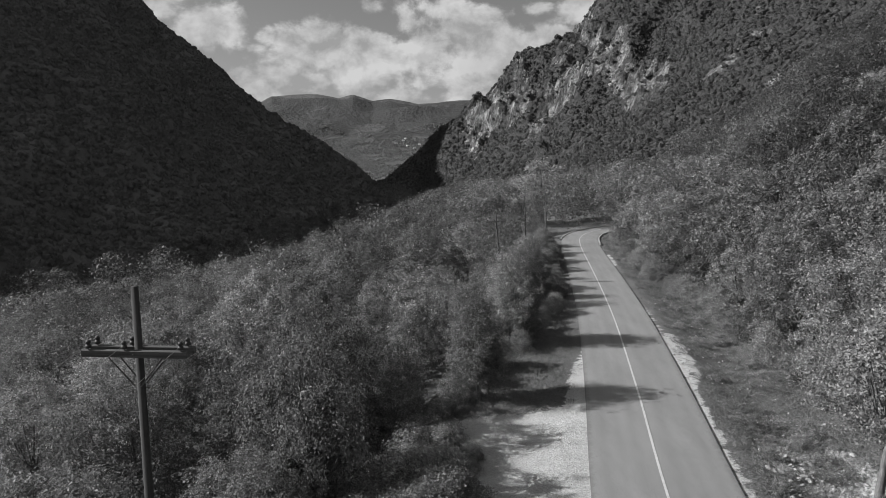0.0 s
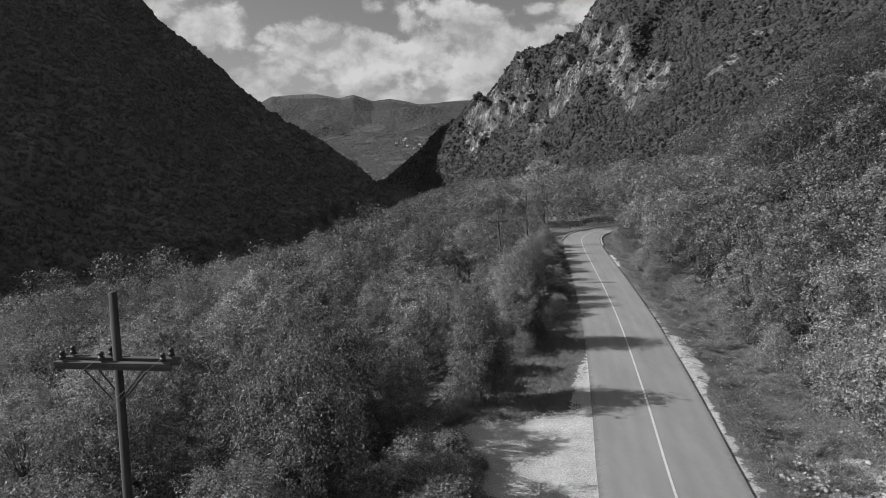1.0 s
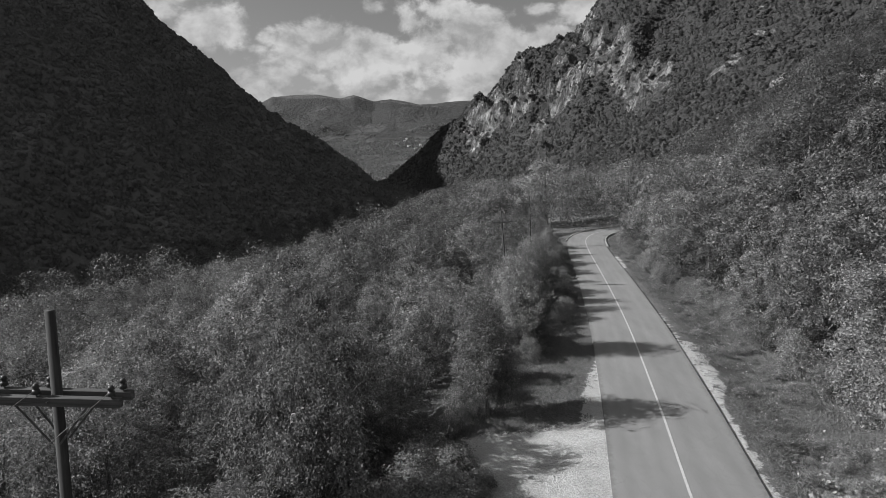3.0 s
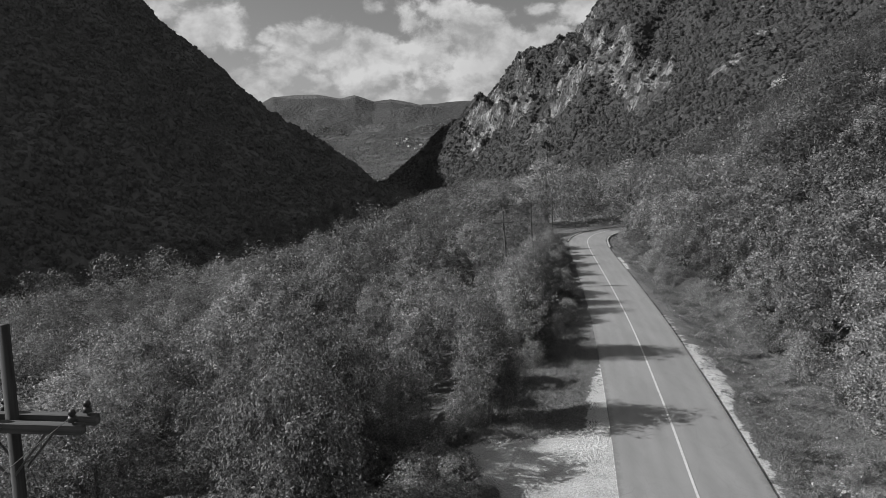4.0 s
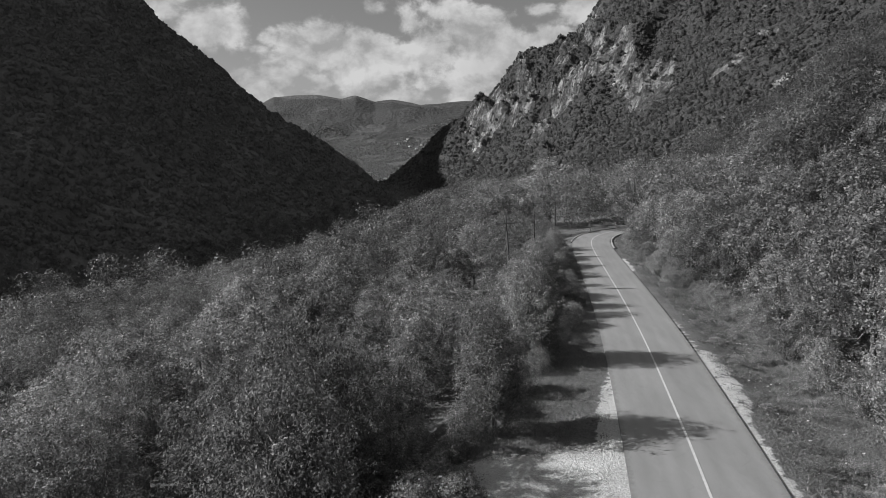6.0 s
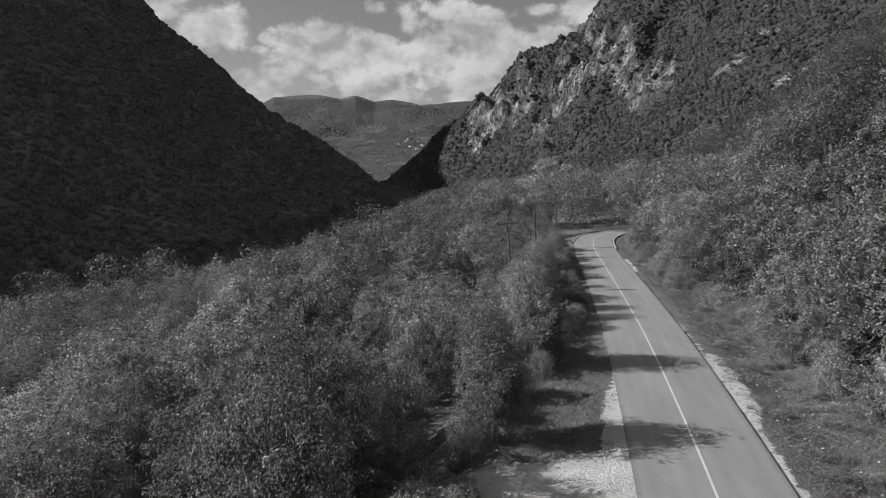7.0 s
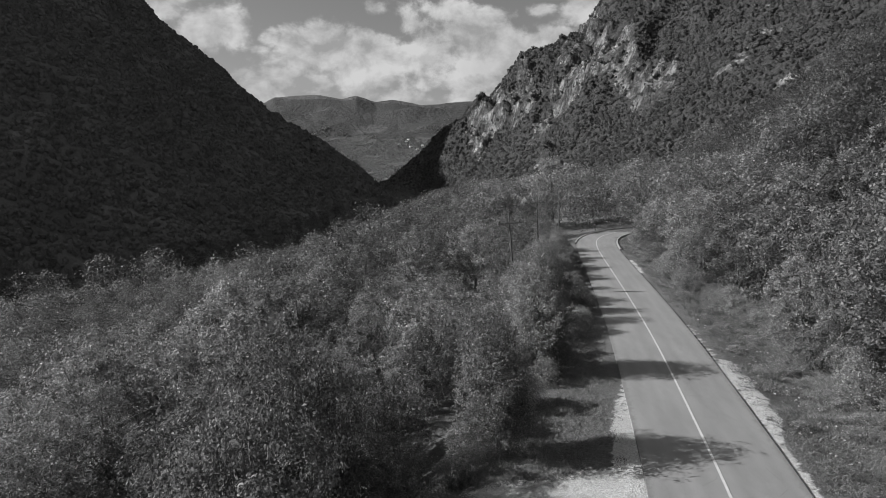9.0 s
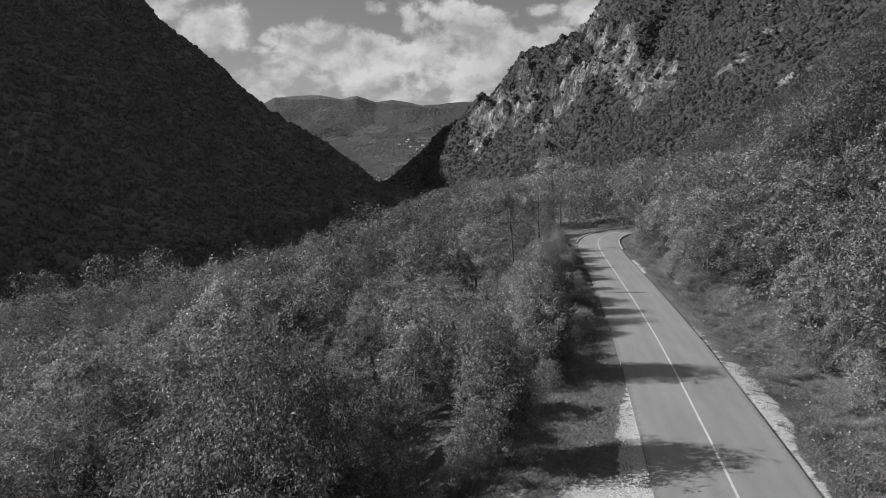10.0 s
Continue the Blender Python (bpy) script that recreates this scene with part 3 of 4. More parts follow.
FRONT = [tree_kind(101, 8.0, 2.7, 1600, 13, 0.1, LEAVES, "bushy broadleaf tree in the thicket below the road", 0.25, 13),
         tree_kind(102, 8.0, 2.5, 1550, 13, 0.097, LEAVES_PALE, "pale-leaved broadleaf tree in the roadside thicket", 0.25, 12),
         tree_kind(104, 7.0, 2.5, 1550, 13, 0.097, LEAVES_DARK, "dark-leaved bushy tree in the thicket", 0.2, 12)]
CLOSE = [tree_kind(161, 8.0, 2.8, 1250, 13, 0.11, LEAVES, "bushy broadleaf tree among dense undergrowth", 0.15, 13),
         tree_kind(162, 8.0, 2.6, 1250, 13, 0.108, LEAVES_PALE, "pale-leaved tree among dense undergrowth", 0.15, 12),
         tree_kind(103, 9.0, 2.7, 1250, 13, 0.11, LEAVES, "tall dense broadleaf tree with glossy leaves", 0.15, 14),
         tree_kind(164, 7.0, 2.6, 1250, 13, 0.108, LEAVES_DARK, "dark bushy tree among dense undergrowth", 0.12, 12)]
NEAR = [tree_kind(105, 8.0, 2.7, 1050, 11, 0.14, LEAVES, "dense broadleaf tree beside the road", 0.1, 13, folded=False),
        tree_kind(106, 9.0, 2.7, 1050, 11, 0.14, LEAVES_PALE, "pale sunlit broadleaf tree beside the road", 0.1, 13, folded=False),
        tree_kind(107, 8.0, 2.7, 1050, 11, 0.135, LEAVES_DARK, "dark broadleaf tree beside the road", 0.1, 12, folded=False)]
MID = [tree_kind(111, 9.0, 3.3, 720, 9, 0.2, LEAVES, "broadleaf tree in the valley wood", 0.12, 11, folded=False),
       tree_kind(112, 9.0, 3.1, 720, 9, 0.195, LEAVES_PALE, "pale-leaved tree in the valley wood", 0.15, 11, folded=False),
       tree_kind(113, 10.0, 3.2, 720, 9, 0.2, LEAVES_DARK, "dark tree in the valley wood", 0.12, 12, folded=False)]
EVERGREEN = [tree_kind(117, 9.0, 3.2, 720, 9, 0.19, LEAVES_DEEP, "dark evergreen oak on the uphill slope", 0.12, 11, folded=False),
             tree_kind(118, 8.0, 3.3, 720, 9, 0.19, LEAVES_DEEP, "rounded dark evergreen tree on the uphill slope", 0.1, 9, folded=False)]
SLIM = tree_kind(131, 6.0, 2.0, 1800, 12, 0.078, LEAVES, "slender young tree at the edge of the road", 0.12, 26, core=0.0, knob=0.16, airy=0.13)
SHRUB = [tree_kind(141, 2.4, 1.3, 330, 11, 0.09, LEAVES, "low leafy shrub on the roadside verge", 0.05, 8, "shrub"),
         tree_kind(142, 2.2, 1.3, 330, 11, 0.085, LEAVES_PALE, "low pale shrub on the roadside verge", 0.05, 8, "shrub")]
WEED = tree_kind(152, 0.8, 0.75, 80, 8, 0.06, LEAVES_PALE, "low leafy weed on the stony verge", 0.02, 6, "weed", core=0.0)
VERGE = tree_kind(151, 8.0, 2.6, 1000, 12, 0.105, LEAVES_PALE, "pale-barked broadleaf tree beside the rubble", 0.4, 10)

rng = random.Random(5)


def edge_left(y):
    """The wood's edge on the downhill side of the road."""
    return float(np.interp(y, (-20, 10, 20, 30, 36, 44, 50, 58, 64, 72, 90, 110, 125), (-6, -4.5, -3.6, -2.8, -1.2, 2.6, 4.8, 7.2, 8.8, 9.8, 12.2, 14.4, 15.6)))


def edge_right(y):
    """The wood's edge on the uphill side."""
    return float(np.interp(y, (-20, 20, 30, 40, 60, 70, 83, 100, 110, 120), (12, 14.5, 17.0, 18.8, 20.8, 21.6, 22.0, 23.4, 25.0, 29.5)))


AFAR, STANDING = [], []


def stand(x, y, g):
    """The height of the tree that grows at a place."""
    if x < edge_left(y) and y < 170:
        inside = edge_left(y) - x
        bank = (-1.0 + 0.12 * y) - x
        tall = np.interp(bank, (0, 20, 40), (7.2, 8.6, 8.2)) * rng.uniform(0.72, 1.14)
        if 46 < y < 74 and -5 < x:
            tall = min(tall, 13.0 - 0.148 * y - g)
        if y < 40 and bank > 6:
            tall = 7.6 * rng.uniform(0.9, 1.06)
        if y < 19:
            tall = min(tall, 5.6 - g)
        if 92 < y:
            tall *= rng.uniform(0.9, 1.4)
        return max(1.8, min(tall, (2.2 if 36.5 < y < 46 else 1.2 if y < 52 else 2.0) + (0.4 if y < 36 else 0.55) * inside - g))
    tall = rng.uniform(6.5, 12.0) if y > 92 else rng.uniform(8.0, 11.5)
    if y < 125 and x - edge_right(y) < 3:
        tall = rng.uniform(4.5, 7.5)
    return tall


def scatter():
    y = 13.5
    while y < 640:
        step = 4.9 if y < 60 else 6.6 if y < 92 else 7.4 if y < 160 else min(9.4 + (y - 160) * 0.012, 11.0)
        x = -0.76 * y - 12
        while x < 0.74 * y + 14:
            px, py = x + rng.uniform(-0.34, 0.34) * step, y + rng.uniform(-0.34, 0.34) * step
            x += step
            if float(road_gap(np.array([px]), np.array([py]))[0]) < 5.2 or not -0.75 * py - 9 < px < 0.66 * py + 10:
                continue
            if py < 125 and edge_left(py) - 1.2 < px < edge_right(py) + (2.6 if py < 36 else 2.2 if py < 60 else 1.2) or math.hypot(px + 0.2, py - 6) < 7:
                continue
            if py > 330 and (px > 90 or lift(px, py) > 12):
                continue
            if lift(px, py) > (60 if px < 0 else 16 + 6 * math.sin(px * 0.13)) + 120 * float(1 - ease(py, 95, 170)):
                continue
            tall = stand(px, py, level(px, py))
            STANDING.append((px, py))
            if py < 92:
                if py < 40:
                    kinds = FRONT if py < 26 else CLOSE[:3] if px < 0 else (CLOSE[0], CLOSE[0], CLOSE[3])
                elif py < 62:
                    kinds = NEAR[:2] if -8 < px < 8 else NEAR if px < 0 else (NEAR[0], NEAR[0], NEAR[2])
                else:
                    kinds = MID
                plant(rng.choice(EVERGREEN + MID[2:] if px > 0.3 * py + 12 and py > 62 else kinds if py < 62 or px > 8 else (MID[0], MID[2], MID[2], MID[2])), px, py, tall, rng, spread=rng.uniform(0.9, 1.15) * (1.0 if tall > 6 else 1.25))
            else:
                AFAR.append((px, py, level(px, py) - 0.1, tall, rng.randrange(3), rng.uniform(0, 6.28)))
        y += step


scatter()


def fill(tries, y0, y1, inner, outer, gap):
    """Closes gaps in the wood between two distances from its edge on the uphill side."""
    for _ in range(tries):
        y = rng.uniform(y0, y1)
        x = edge_right(y) + rng.uniform(inner, outer)
        if min((x - a) ** 2 + (y - b) ** 2 for a, b in STANDING) < gap * gap or x > 0.66 * y + 10:
            continue
        STANDING.append((x, y))
        plant(rng.choice((CLOSE[0], CLOSE[0], CLOSE[3]) if y < 40 else (NEAR[0], NEAR[0], NEAR[2]) if y < 62 else MID), x, y, rng.uniform(4.5, 6.5) if x < edge_right(y) + 4 else rng.uniform(6.5, 9.5), rng, spread=1.15)


fill(260, 36, 62, 2.4, 13, 3.7)
fill(360, 62, 122, 1.2, 13, 3.7)
fill(300, 60, 122, 12, 34, 5.0)
# a stand of taller trees by the river
for x, y, top in ((-125, 228, -14), (-114, 232, -15), (-136, 240, -15.5), (-104, 222, -19), (-118, 246, -14), (-163, 235, -20.5), (-151, 230, -20), (-157, 240, -20.5), (-170, 235, -22.5), (-145, 226, -20), (-58, 206, -11), (-66, 214, -12), (-52, 280, -10)):
    AFAR.append((x, y, level(x, y) - 0.1, top - level(x, y), 2 if x < -100 else 0, y * 1.7))

# young trees whose shadows cross the lay-by and the road: x, y, height
for x, y, tall in ((3.6, 48.8, 6.7), (4.6, 49.6, 4.6), (0.6, 37.5, 6.5), (1.2, 38.4, 4.4), (4.2, 61.6, 5.4), (5.5, 64.9, 4.9), (6.5, 69.0, 4.5), (7.0, 75.4, 4.0),
                   (8.0, 80.4, 4.0), (9.6, 88.0, 3.8), (11.0, 95.9, 3.8), (12.0, 103.0, 3.6)):
    plant(SLIM, x, y, tall - level(x, y), rng)
# taller trees behind the lay-by, whose shadows reach over its gravel
for k, (x, y, top) in enumerate(((-7.6, 32.5, 7.2), (-6.6, 27.3, 6.9), (-6.8, 35.6, 5.6))):
    plant(FRONT[(0, 2, 0)[k]], x, y, top - level(x, y), rng, spread=0.75)
for k in range(84):
    y = rng.uniform(20, 36)
    shore = float(np.interp(y, (20, 30, 32, 34, 36), (0.9, 0.7, -0.4, -1.4, -1.2)))
    x = shore - (rng.uniform(1.8, 7.0) if k % 2 else rng.uniform(0.0, 2.0))
    plant(SHRUB[k % 2], x, y, rng.uniform(1.0, 2.2) if x < shore - 1.5 else rng.uniform(0.5, 1.2), rng, spread=1.25)
plant(VERGE, 17.0, 27.2, 8.5, rng)
# trees that stand out above the uphill wood: kind, x, y, top
for kind, x, y, top, spread in ((MID[1], 59.0, 99.0, 25.0, 1.1), (MID[2], 56.0, 114.0, 24.0, 1.0), (MID[2], 49.0, 112.0, 21.0, 1.1), (MID[1], 36.0, 97.0, 13.6, 1.2),
                                (MID[2], 43.0, 104.0, 17.0, 1.1), (MID[0], 30.0, 128.0, 13.0, 1.1), (MID[2], 7.0, 128.0, 10.5, 1.1), (MID[1], 2.0, 124.0, 9.5, 1.2)):
    plant(kind, x, y, top - level(x, y), rng, spread=spread)
plant(MID[1], 18.5, 158.0, 13.8 - level(18.5, 158.0), rng, spread=1.35)
for k in range(200):
    if k % 2:
        y = rng.uniform(33, 116)
        plant(SHRUB[k % 2], edge_right(y) + rng.uniform(1.2, 3.4) - (1.3 if y > 60 else 0.0), y, rng.uniform(1.0, 2.6), rng)
    else:
        y = rng.uniform(22, 116)
        plant(SHRUB[k % 2], edge_left(y) + rng.uniform(-1.6, 0.6), y, rng.uniform(0.8, 2.2), rng)

for k in range(150):
    y = 26 + 80 * rng.random() ** 1.4
    x = rng.uniform(float(np.interp(y, (26, 62, 110), (12.6, 18.0, 23.6))), edge_right(y) + 0.6)
    plant(WEED, x, y, rng.uniform(0.25, 0.65), rng, spread=rng.uniform(0.9, 1.5))


def woodland():
    """The farther wood, one sheet of many crowns."""
    rs = np.random.RandomState(31)
    verts, kinds, tones, protos = [], [], [], {}
    for k, (seed, tall, wide) in enumerate(((121, 10.0, 3.9), (122, 10.0, 3.7), (123, 11.0, 3.7))):
        for near, clumps, per, leaf in ((0, 95, 8, 0.47), (1, 330, 8, 0.275)):
            data, _ = crown_mesh("crown", seed, tall, wide * 1.1, clumps, per, leaf, LEAVES, 0.2, 8, 0.0)
            v, f = np.empty(len(data.vertices) * 3), np.empty(len(data.polygons) * 3, int)
            data.vertices.foreach_get("co", v)
            data.loops.foreach_get("vertex_index", f)
            protos[k, near] = v.reshape(-1, 3)[f] / tall, np.arange(len(f) // 3) >= clumps * per
            bpy.data.meshes.remove(data)
    for x, y, z, tall, k, turn in AFAR:
        c, d = math.cos(turn), math.sin(turn)
        v, twig = protos[k, int(y < 165)]
        v = v * tall
        verts.append(np.stack([v[:, 0] * c - v[:, 1] * d + x, v[:, 0] * d + v[:, 1] * c + y, v[:, 2] + z], axis=1))
        kinds.append(np.where(twig, 3, k))
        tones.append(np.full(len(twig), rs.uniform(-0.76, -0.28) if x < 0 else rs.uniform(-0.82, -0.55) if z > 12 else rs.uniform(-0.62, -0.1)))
    verts = np.concatenate(verts)
    data = mesh_from("woodland", verts, np.arange(len(verts)).reshape(-1, 3), LEAVES)
    for mat in (LEAVES_PALE, LEAVES_DARK, TWIGS):
        data.materials.append(mat)
    data.polygons.foreach_set("material_index", np.concatenate(kinds))
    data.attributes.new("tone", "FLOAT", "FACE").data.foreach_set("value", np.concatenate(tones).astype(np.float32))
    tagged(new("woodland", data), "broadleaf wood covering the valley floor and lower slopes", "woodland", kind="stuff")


woodland()


def scrub(name, spots, label, lumps=1, tips=9, mat=SCRUB):
    """Rounded heads of bushes and trees on the slopes, each of a few uneven lumps: x, y, z, radius."""
    rs = np.random.RandomState(17)
    top = BALL[1][BALL[0][BALL[1]][:, :, 2].mean(axis=1) > -0.6]
    protos, kin = [], []
    for k in range(14):
        verts, faces = [], []
        for j in range(lumps):
            q, r = rs.rand() * 6.28, 0.55 + 0.25 * rs.rand() if lumps > 1 else 0.85
            at = np.array((math.cos(q), math.sin(q), 0.3 * rs.rand())) * 0.55 * (lumps > 1)
            faces.append(top + 12 * j)
            verts.append(at + BALL[0] * r * (0.6 + 0.7 * rs.rand(12, 1)) + np.array((0, 0, 0.2)))
        # twiggy tips that break the outline
        way = rs.normal(size=(tips, 3)) + np.array((0, 0, 0.5))
        way /= np.linalg.norm(way, axis=1)[:, None] + 1e-9
        along = np.cross(way, rs.normal(size=way.shape))
        along *= 0.3 / (np.linalg.norm(along, axis=1)[:, None] + 1e-9)
        foot = way * 0.6 + np.array((0, 0, 0.25))
        verts.append(np.stack([foot - along, foot + along, foot + way * (0.35 + 0.4 * rs.rand(tips, 1)) + 0.2 * rs.normal(size=way.shape)], axis=1).reshape(-1, 3))
        faces.append(np.arange(3 * tips).reshape(-1, 3) + 12 * lumps)
        protos.append(np.concatenate(verts)), kin.append(np.concatenate(faces))
    pick, many = rs.randint(0, 14, len(spots)), 12 * lumps + 3 * tips
    verts = np.concatenate([protos[k] * r + np.array((x, y, z)) for k, (x, y, z, r) in zip(pick, spots)])
    faces = np.concatenate([kin[k] + many * i for i, k in enumerate(pick)])
    tagged(new(name, mesh_from(name, verts, faces, mat, mat is FOREST)), label, "scrub", kind="stuff")


def slope_spots(count, y0, y1, a0, a1, keep, seed):
    """Random places ahead, between two distances and two bearings, where keep() holds."""
    rs = np.random.RandomState(seed)
    y = np.sqrt(rs.uniform(y0 * y0, y1 * y1, count))
    x = y * rs.uniform(a0, a1, count)
    z = height(x, y)
    gx, gy = (height(x + 3, y) - z) / 3, (height(x, y + 3) - z) / 3
    ok = keep(x, y, z, np.hypot(gx, gy))
    return x[ok], y[ok], z[ok], rs.rand(ok.sum())


x, y, z, q = slope_spots(66000, 130, 1010, -0.14, 0.78, lambda x, y, z, g: (right_mountain(x, y) > 14) & ((bareness(x, y) < 0.16 + 0.12 * np.sin(x * 91.7)) | (np.sin(x * 91.7 + y * 37.3) > 0.72)), 1)
scrub("hillside_scrub", [(a, b, c - 0.3, 1.0 + 1.9 * d * d) for a, b, c, d in zip(x, y, z, q)], "dense evergreen scrub on the rocky slope", 1, 8)
x, y, z, q = slope_spots(52000, 280, 920, -0.8, -0.06, lambda x, y, z, g: x < toe_left(y) + 60, 2)
scrub("shaded_forest", [(a, b, c - 1.2, 1.9 + 1.4 * d ** 3) for a, b, c, d in zip(x, y, z, q)], "evergreen forest on the shaded mountainside, its grey raised to lift the shade", 1, 2, FOREST)
x, y, z, q = slope_spots(40000, 1100, 3100, -0.36, 0.06, lambda x, y, z, g: fbm(x, y, 160, 4, 95) > -0.12, 3)
scrub("distant_forest", [(a, b, c, (1.4 + 1.6 * d) * (0.5 + b / 3500)) for a, b, c, d in zip(x, y, z, q)], "distant forest on the valley floor and hills", 1, 3, FAR_LEAVES)


# weeds and dry grass on the verges
def verge_grass(count):
    rs = np.random.RandomState(23)
    y = 18 + 100 * rs.rand(count) ** 1.5
    left = np.array([edge_left(v) for v in y])
    right = np.array([edge_right(v) for v in y])
    x = left - 1.0 + (right - left + 2.5) * rs.rand(count)
    gap = road_gap(x, y)
    patch = fbm(x, y, 4.0, 3, 77)
    laid = (x < 5 + 0.13 * y) & (x > -1.4) & (y + 0.2 * (6.0 - x) < 36.0)
    ok = (gap > 3.5 + 1.0 * rs.rand(count)) & (patch > -0.34) & ~(laid & (rs.rand(count) < 0.995))
    x, y = x[ok], y[ok]
    z = height(x, y)
    per = 3
    base = np.repeat(np.stack([x, y, z - 0.02], axis=1), per, axis=0) + rs.normal(size=(len(x) * per, 3)) * np.array((0.09, 0.09, 0))
    tip = rs.normal(size=base.shape) * np.array((0.09, 0.09, 0.04)) + np.array((0, 0, 1)) * (0.04 + 0.11 * rs.rand(len(base), 1) ** 2)
    wide_ = np.cross(tip, rs.normal(size=base.shape))
    wide_ *= 0.014 / (np.linalg.norm(wide_, axis=1)[:, None] + 1e-9)
    verts = np.stack([base - wide_, base + wide_, base + tip * 0.6 + wide_ * 0.9, base + tip], axis=1).reshape(-1, 3)
    tagged(new("verge_grass", mesh_from("verge_grass", verts, np.arange(len(verts)).reshape(-1, 4), GRASS)), "dry grass and weeds on the stony verges", "grass", kind="stuff")


verge_grass(190000)


# stones
def stone_meshes():
    made = []
    for k in range(6):
        bm = bmesh.new()
        bmesh.ops.create_icosphere(bm, subdivisions=1, radius=1.0)
        rs = random.Random(k)
        for v in bm.verts:
            v.co *= rs.uniform(0.65, 1.15)
            v.co.z *= 0.62
        made.append(mesh_of("stone", bm, STONE))
    return made


rubble = new("rubble_heap")
tagged(rubble, "pale broken limestone rubble on the verge", "rubble")
rubble.location = (15.6, 28.4, level(15.6, 28.4))
STONES = stone_meshes()
for k in range(290):
    if k < 185:
        x, y, r = rng.gauss(15.9, 1.3), rng.gauss(28.0, 1.9), rng.uniform(0.06, 0.17)
    else:
        y = rng.uniform(30, 62)
        x, r = rng.uniform(float(np.interp(y, (26, 62), (13.0, 17.6))), edge_right(y)), rng.uniform(0.04, 0.1)
    if float(road_gap(np.array([x]), np.array([y]))[0]) < 4.3:
        continue
    ob = part("stone", rng.choice(STONES), rubble)
    ob.matrix_basis = Matrix.Translation(Vector((x, y, level(x, y) + 0.25 * r)) - rubble.location) @ pose(0, 0, 0, rng.uniform(-25, 25), rng.uniform(-25, 25), rng.uniform(0, 360)) @ Matrix.Diagonal((r, r * rng.uniform(0.7, 1.2), r, 1))


# ---- utility poles ----
def round_bar(bm, a, b, r1, r2, sides=12):
    a, b = Vector(a), Vector(b)
    m = Matrix.Translation((a + b) / 2) @ (b - a).to_track_quat("Z", "Y").to_matrix().to_4x4()
    bmesh.ops.create_cone(bm, cap_ends=True, segments=sides, radius1=r1, radius2=r2, depth=(b - a).length, matrix=m)


def box(bm, a, b, bevel=0.0):
    made = bmesh.ops.create_cube(bm, size=1.0)["verts"]
    size, mid = Vector(b) - Vector(a), (Vector(a) + Vector(b)) / 2
    for v in made:
        v.co = Vector((v.co.x * size.x, v.co.y * size.y, v.co.z * size.z)) + mid
    if bevel:
        bmesh.ops.bevel(bm, geom=list({e for v in made for e in v.link_edges}), offset=bevel, segments=1, affect="EDGES")


def utility_pole():
    """A wooden pole set deep in the bank, with a double crossarm and pin insulators."""
    root = new("utility_pole")
    tagged(root, "weathered wooden utility pole with double crossarm and dark insulators", "utility pole", "poles along the road")
    bm = bmesh.new()
    round_bar(bm, (0, 0, -4.8), (0, 0, 9.0), 0.121, 0.062, 14)
    part("pole", mesh_of("pole", bm, WOOD, True), root)
    bm = bmesh.new()
    box(bm, (-0.94, -0.05, -0.06), (0.94, 0.05, 0.06), 0.008)
    arm = mesh_of("crossarm", bm, ARMWOOD)
    for y in (-0.135, 0.135):
        ob = part("crossarm", arm, root, "sawn timber crossarm")
        ob.location = (0, y, 7.85)
    for x in (-0.82, -0.18, 0.82):
        for y in (-0.135, 0.135):
            bm = bmesh.new()
            round_bar(bm, (0, 0, 0), (0, 0, 0.16), 0.012, 0.012, 8)
            pin = part("insulator_pin", mesh_of("insulator_pin", bm, IRON), root)
            pin.location = (x, y, 7.87)
            bm = bmesh.new()
            for z0, z1, r1, r2 in ((0.07, 0.13, 0.052, 0.042), (0.13, 0.155, 0.03, 0.03), (0.155, 0.205, 0.046, 0.026)):
                round_bar(bm, (0, 0, z0), (0, 0, z1), r1, r2, 12)
            part("insulator", mesh_of("insulator", bm, PORCELAIN, True), pin, "dark glazed porcelain insulator")
    for s in (-1, 1):
        for y in (-0.13, 0.13):
            bm = bmesh.new()
            round_bar(bm, (s * 0.5, y * 1.0, 7.8), (s * 0.05, y * 0.75, 7.25), 0.014, 0.014, 6)
            part("brace", mesh_of("brace", bm, IRON), root)
    bm = bmesh.new()
    round_bar(bm, (0, -0.22, 7.85), (0, 0.22, 7.85), 0.014, 0.014, 8)
    part("bolt", mesh_of("bolt", bm, IRON), root)
    return root


POLES = ((-5.80, 12.12, 2.58, 0.6, 1.8, -2), (3.9, 73.2, -0.8, 0.6, -3.0, -8), (9.75, 106.0, -0.9, 0, -1.0, -12), (14.6, 119.0, -1.4, 0, 0, -30))
pole = utility_pole()
for i, (x, y, z, rx, ry, rz) in enumerate(POLES):
    m = pose(x, y, z, rx, ry, rz)
    if i:
        copy_thing(pole, pose(0, 0, 0)).matrix_basis = m @ Matrix.Diagonal((1.2, 1.3, 1, 1))
    else:
        pole.matrix_basis = m


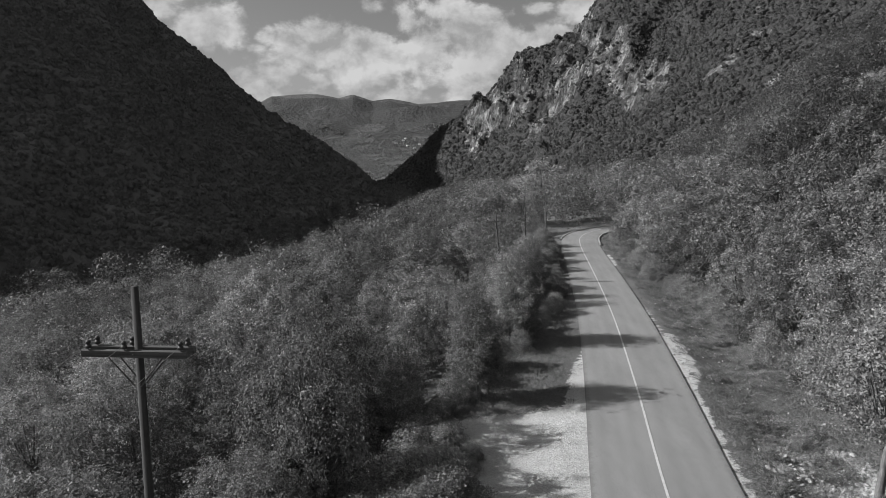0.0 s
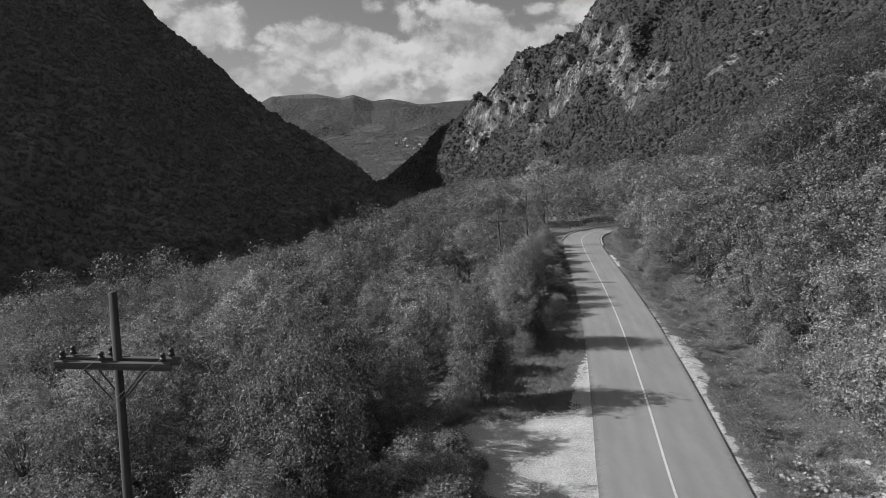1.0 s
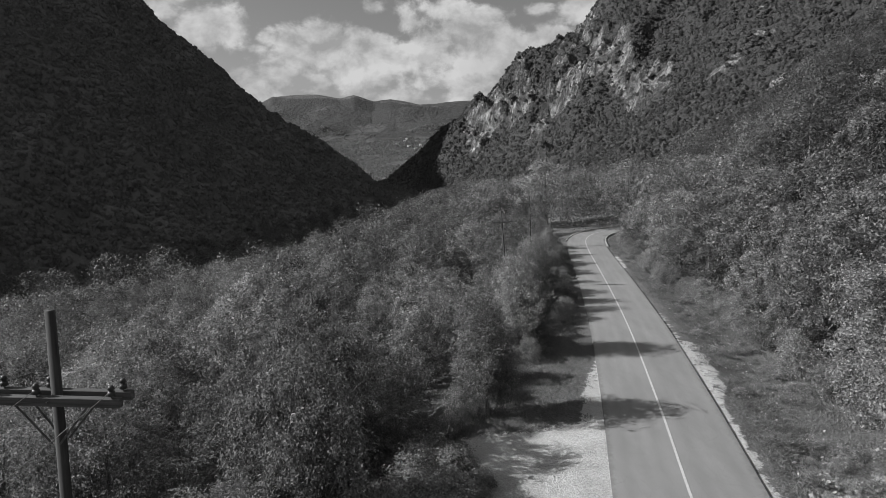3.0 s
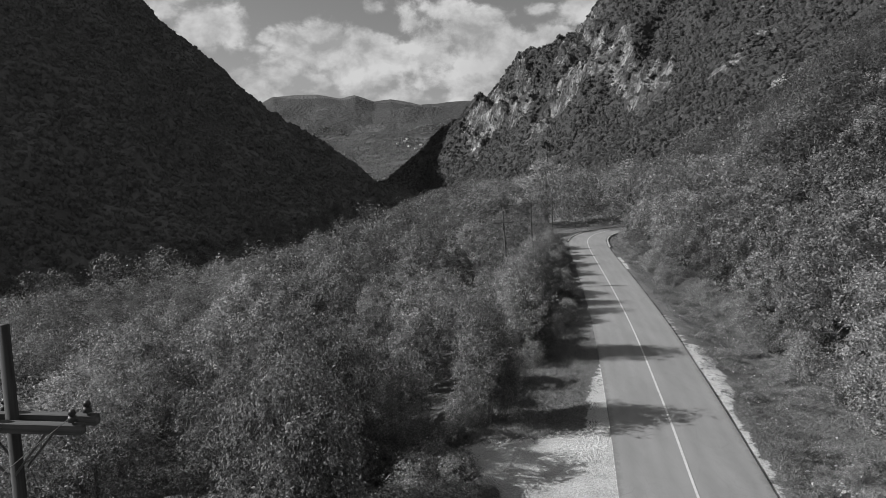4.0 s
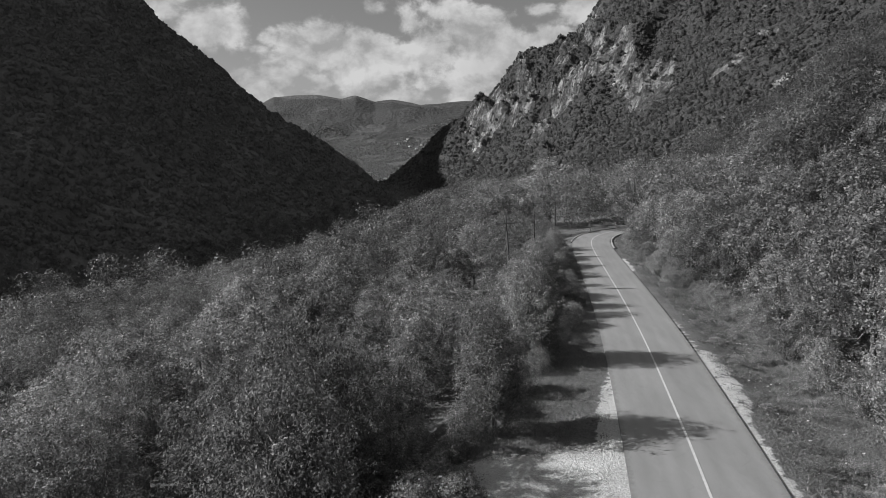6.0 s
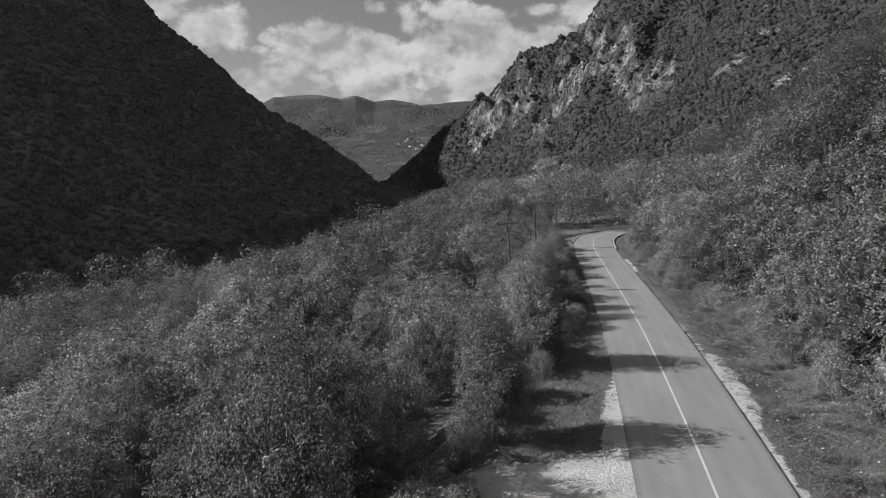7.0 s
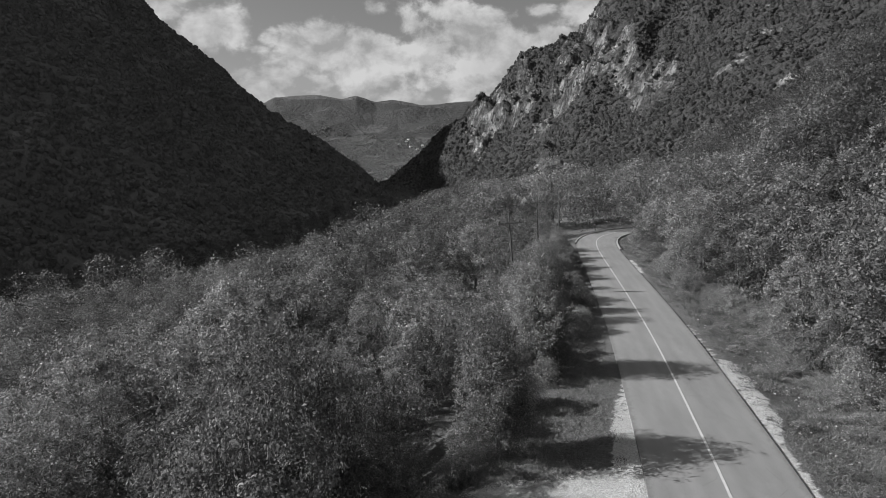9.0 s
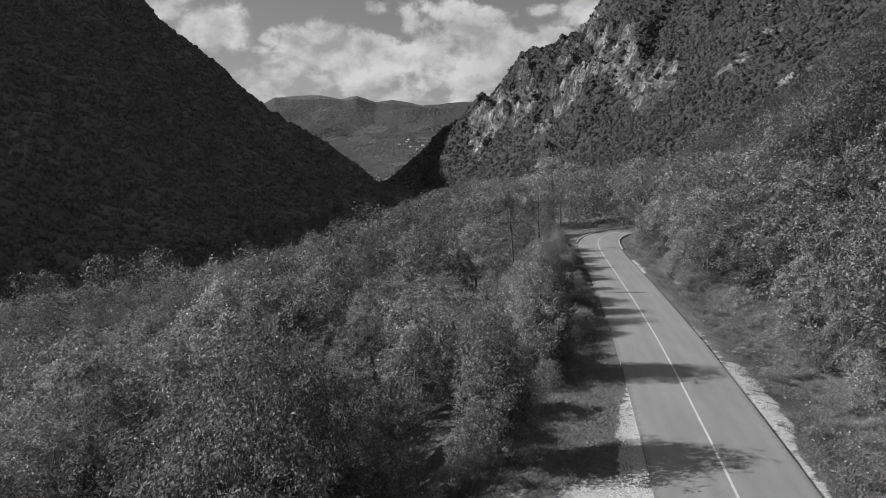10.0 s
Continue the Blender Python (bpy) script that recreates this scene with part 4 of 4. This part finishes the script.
def wire(a, b, sag):
    a, b = Vector(a), Vector(b)
    pts = [a.lerp(b, k / 24) - Vector((0, 0, sag * 4 * (k / 24) * (1 - k / 24))) for k in range(25)]
    data = mesh_from("power_cable", *join([tube(pts, [0.004] * 25, 4)]), WIRE, True)
    tagged(new("power_cable", data), "thin bare power cable strung between the poles", "cable", "cables between poles")


def hook(i, x):
    px, py, pz, rx, ry, rz = POLES[i]
    return pose(px, py, pz, rx, ry, rz) @ Vector((x, 0, 8.02))


for x in (-0.82, -0.18, 0.82):
    wire(hook(0, x), hook(0, x) + Vector((-9.5, -50.0, -9.0)), 1.0)
    for i in range(3):
        wire(hook(i, x), hook(i + 1, x), 0.5)


# ---- far village ----
def village_house():
    """A small plastered house with a pitched roof, 10 by 8 m."""
    root = new("house")
    tagged(root, "small pale house among trees in the far valley", "house", "houses of the far village")
    bm = bmesh.new()
    box(bm, (-5, -4, -1), (5, 4, 5))
    part("wall", mesh_of("wall", bm, PLASTER), root)
    bm = bmesh.new()
    v = [bm.verts.new(p) for p in ((-5.5, -4.6, 4.9), (5.5, -4.6, 4.9), (5.5, 4.6, 4.9), (-5.5, 4.6, 4.9), (-5.5, 0, 7.6), (5.5, 0, 7.6))]
    for f in ((0, 1, 5, 4), (2, 3, 4, 5), (0, 4, 3), (1, 2, 5), (3, 2, 1, 0)):
        bm.faces.new([v[i] for i in f])
    part("roof", mesh_of("roof", bm, ROOF), root)
    for x in (-2.6, 2.6):
        bm = bmesh.new()
        box(bm, (x - 0.6, -4.08, 1.6), (x + 0.6, -3.96, 3.2))
        part("window", mesh_of("window", bm, IRON), root)
    bm = bmesh.new()
    box(bm, (-0.5, -4.08, -1), (0.5, -3.96, 2.1))
    part("door", mesh_of("door", bm, WOOD), root)
    return root


house = village_house()
for i, (x, y, turn) in enumerate(((-262, 2500, 20), (-240, 2560, -15), (-216, 2480, 40), (-196, 2590, 5), (-174, 2520, -30), (-236, 2620, 60), (-188, 2440, 15))):
    m = pose(x, y, level(x, y) + 0.3, 0, 0, turn)
    if i:
        copy_thing(house, m)
    else:
        house.matrix_basis = m
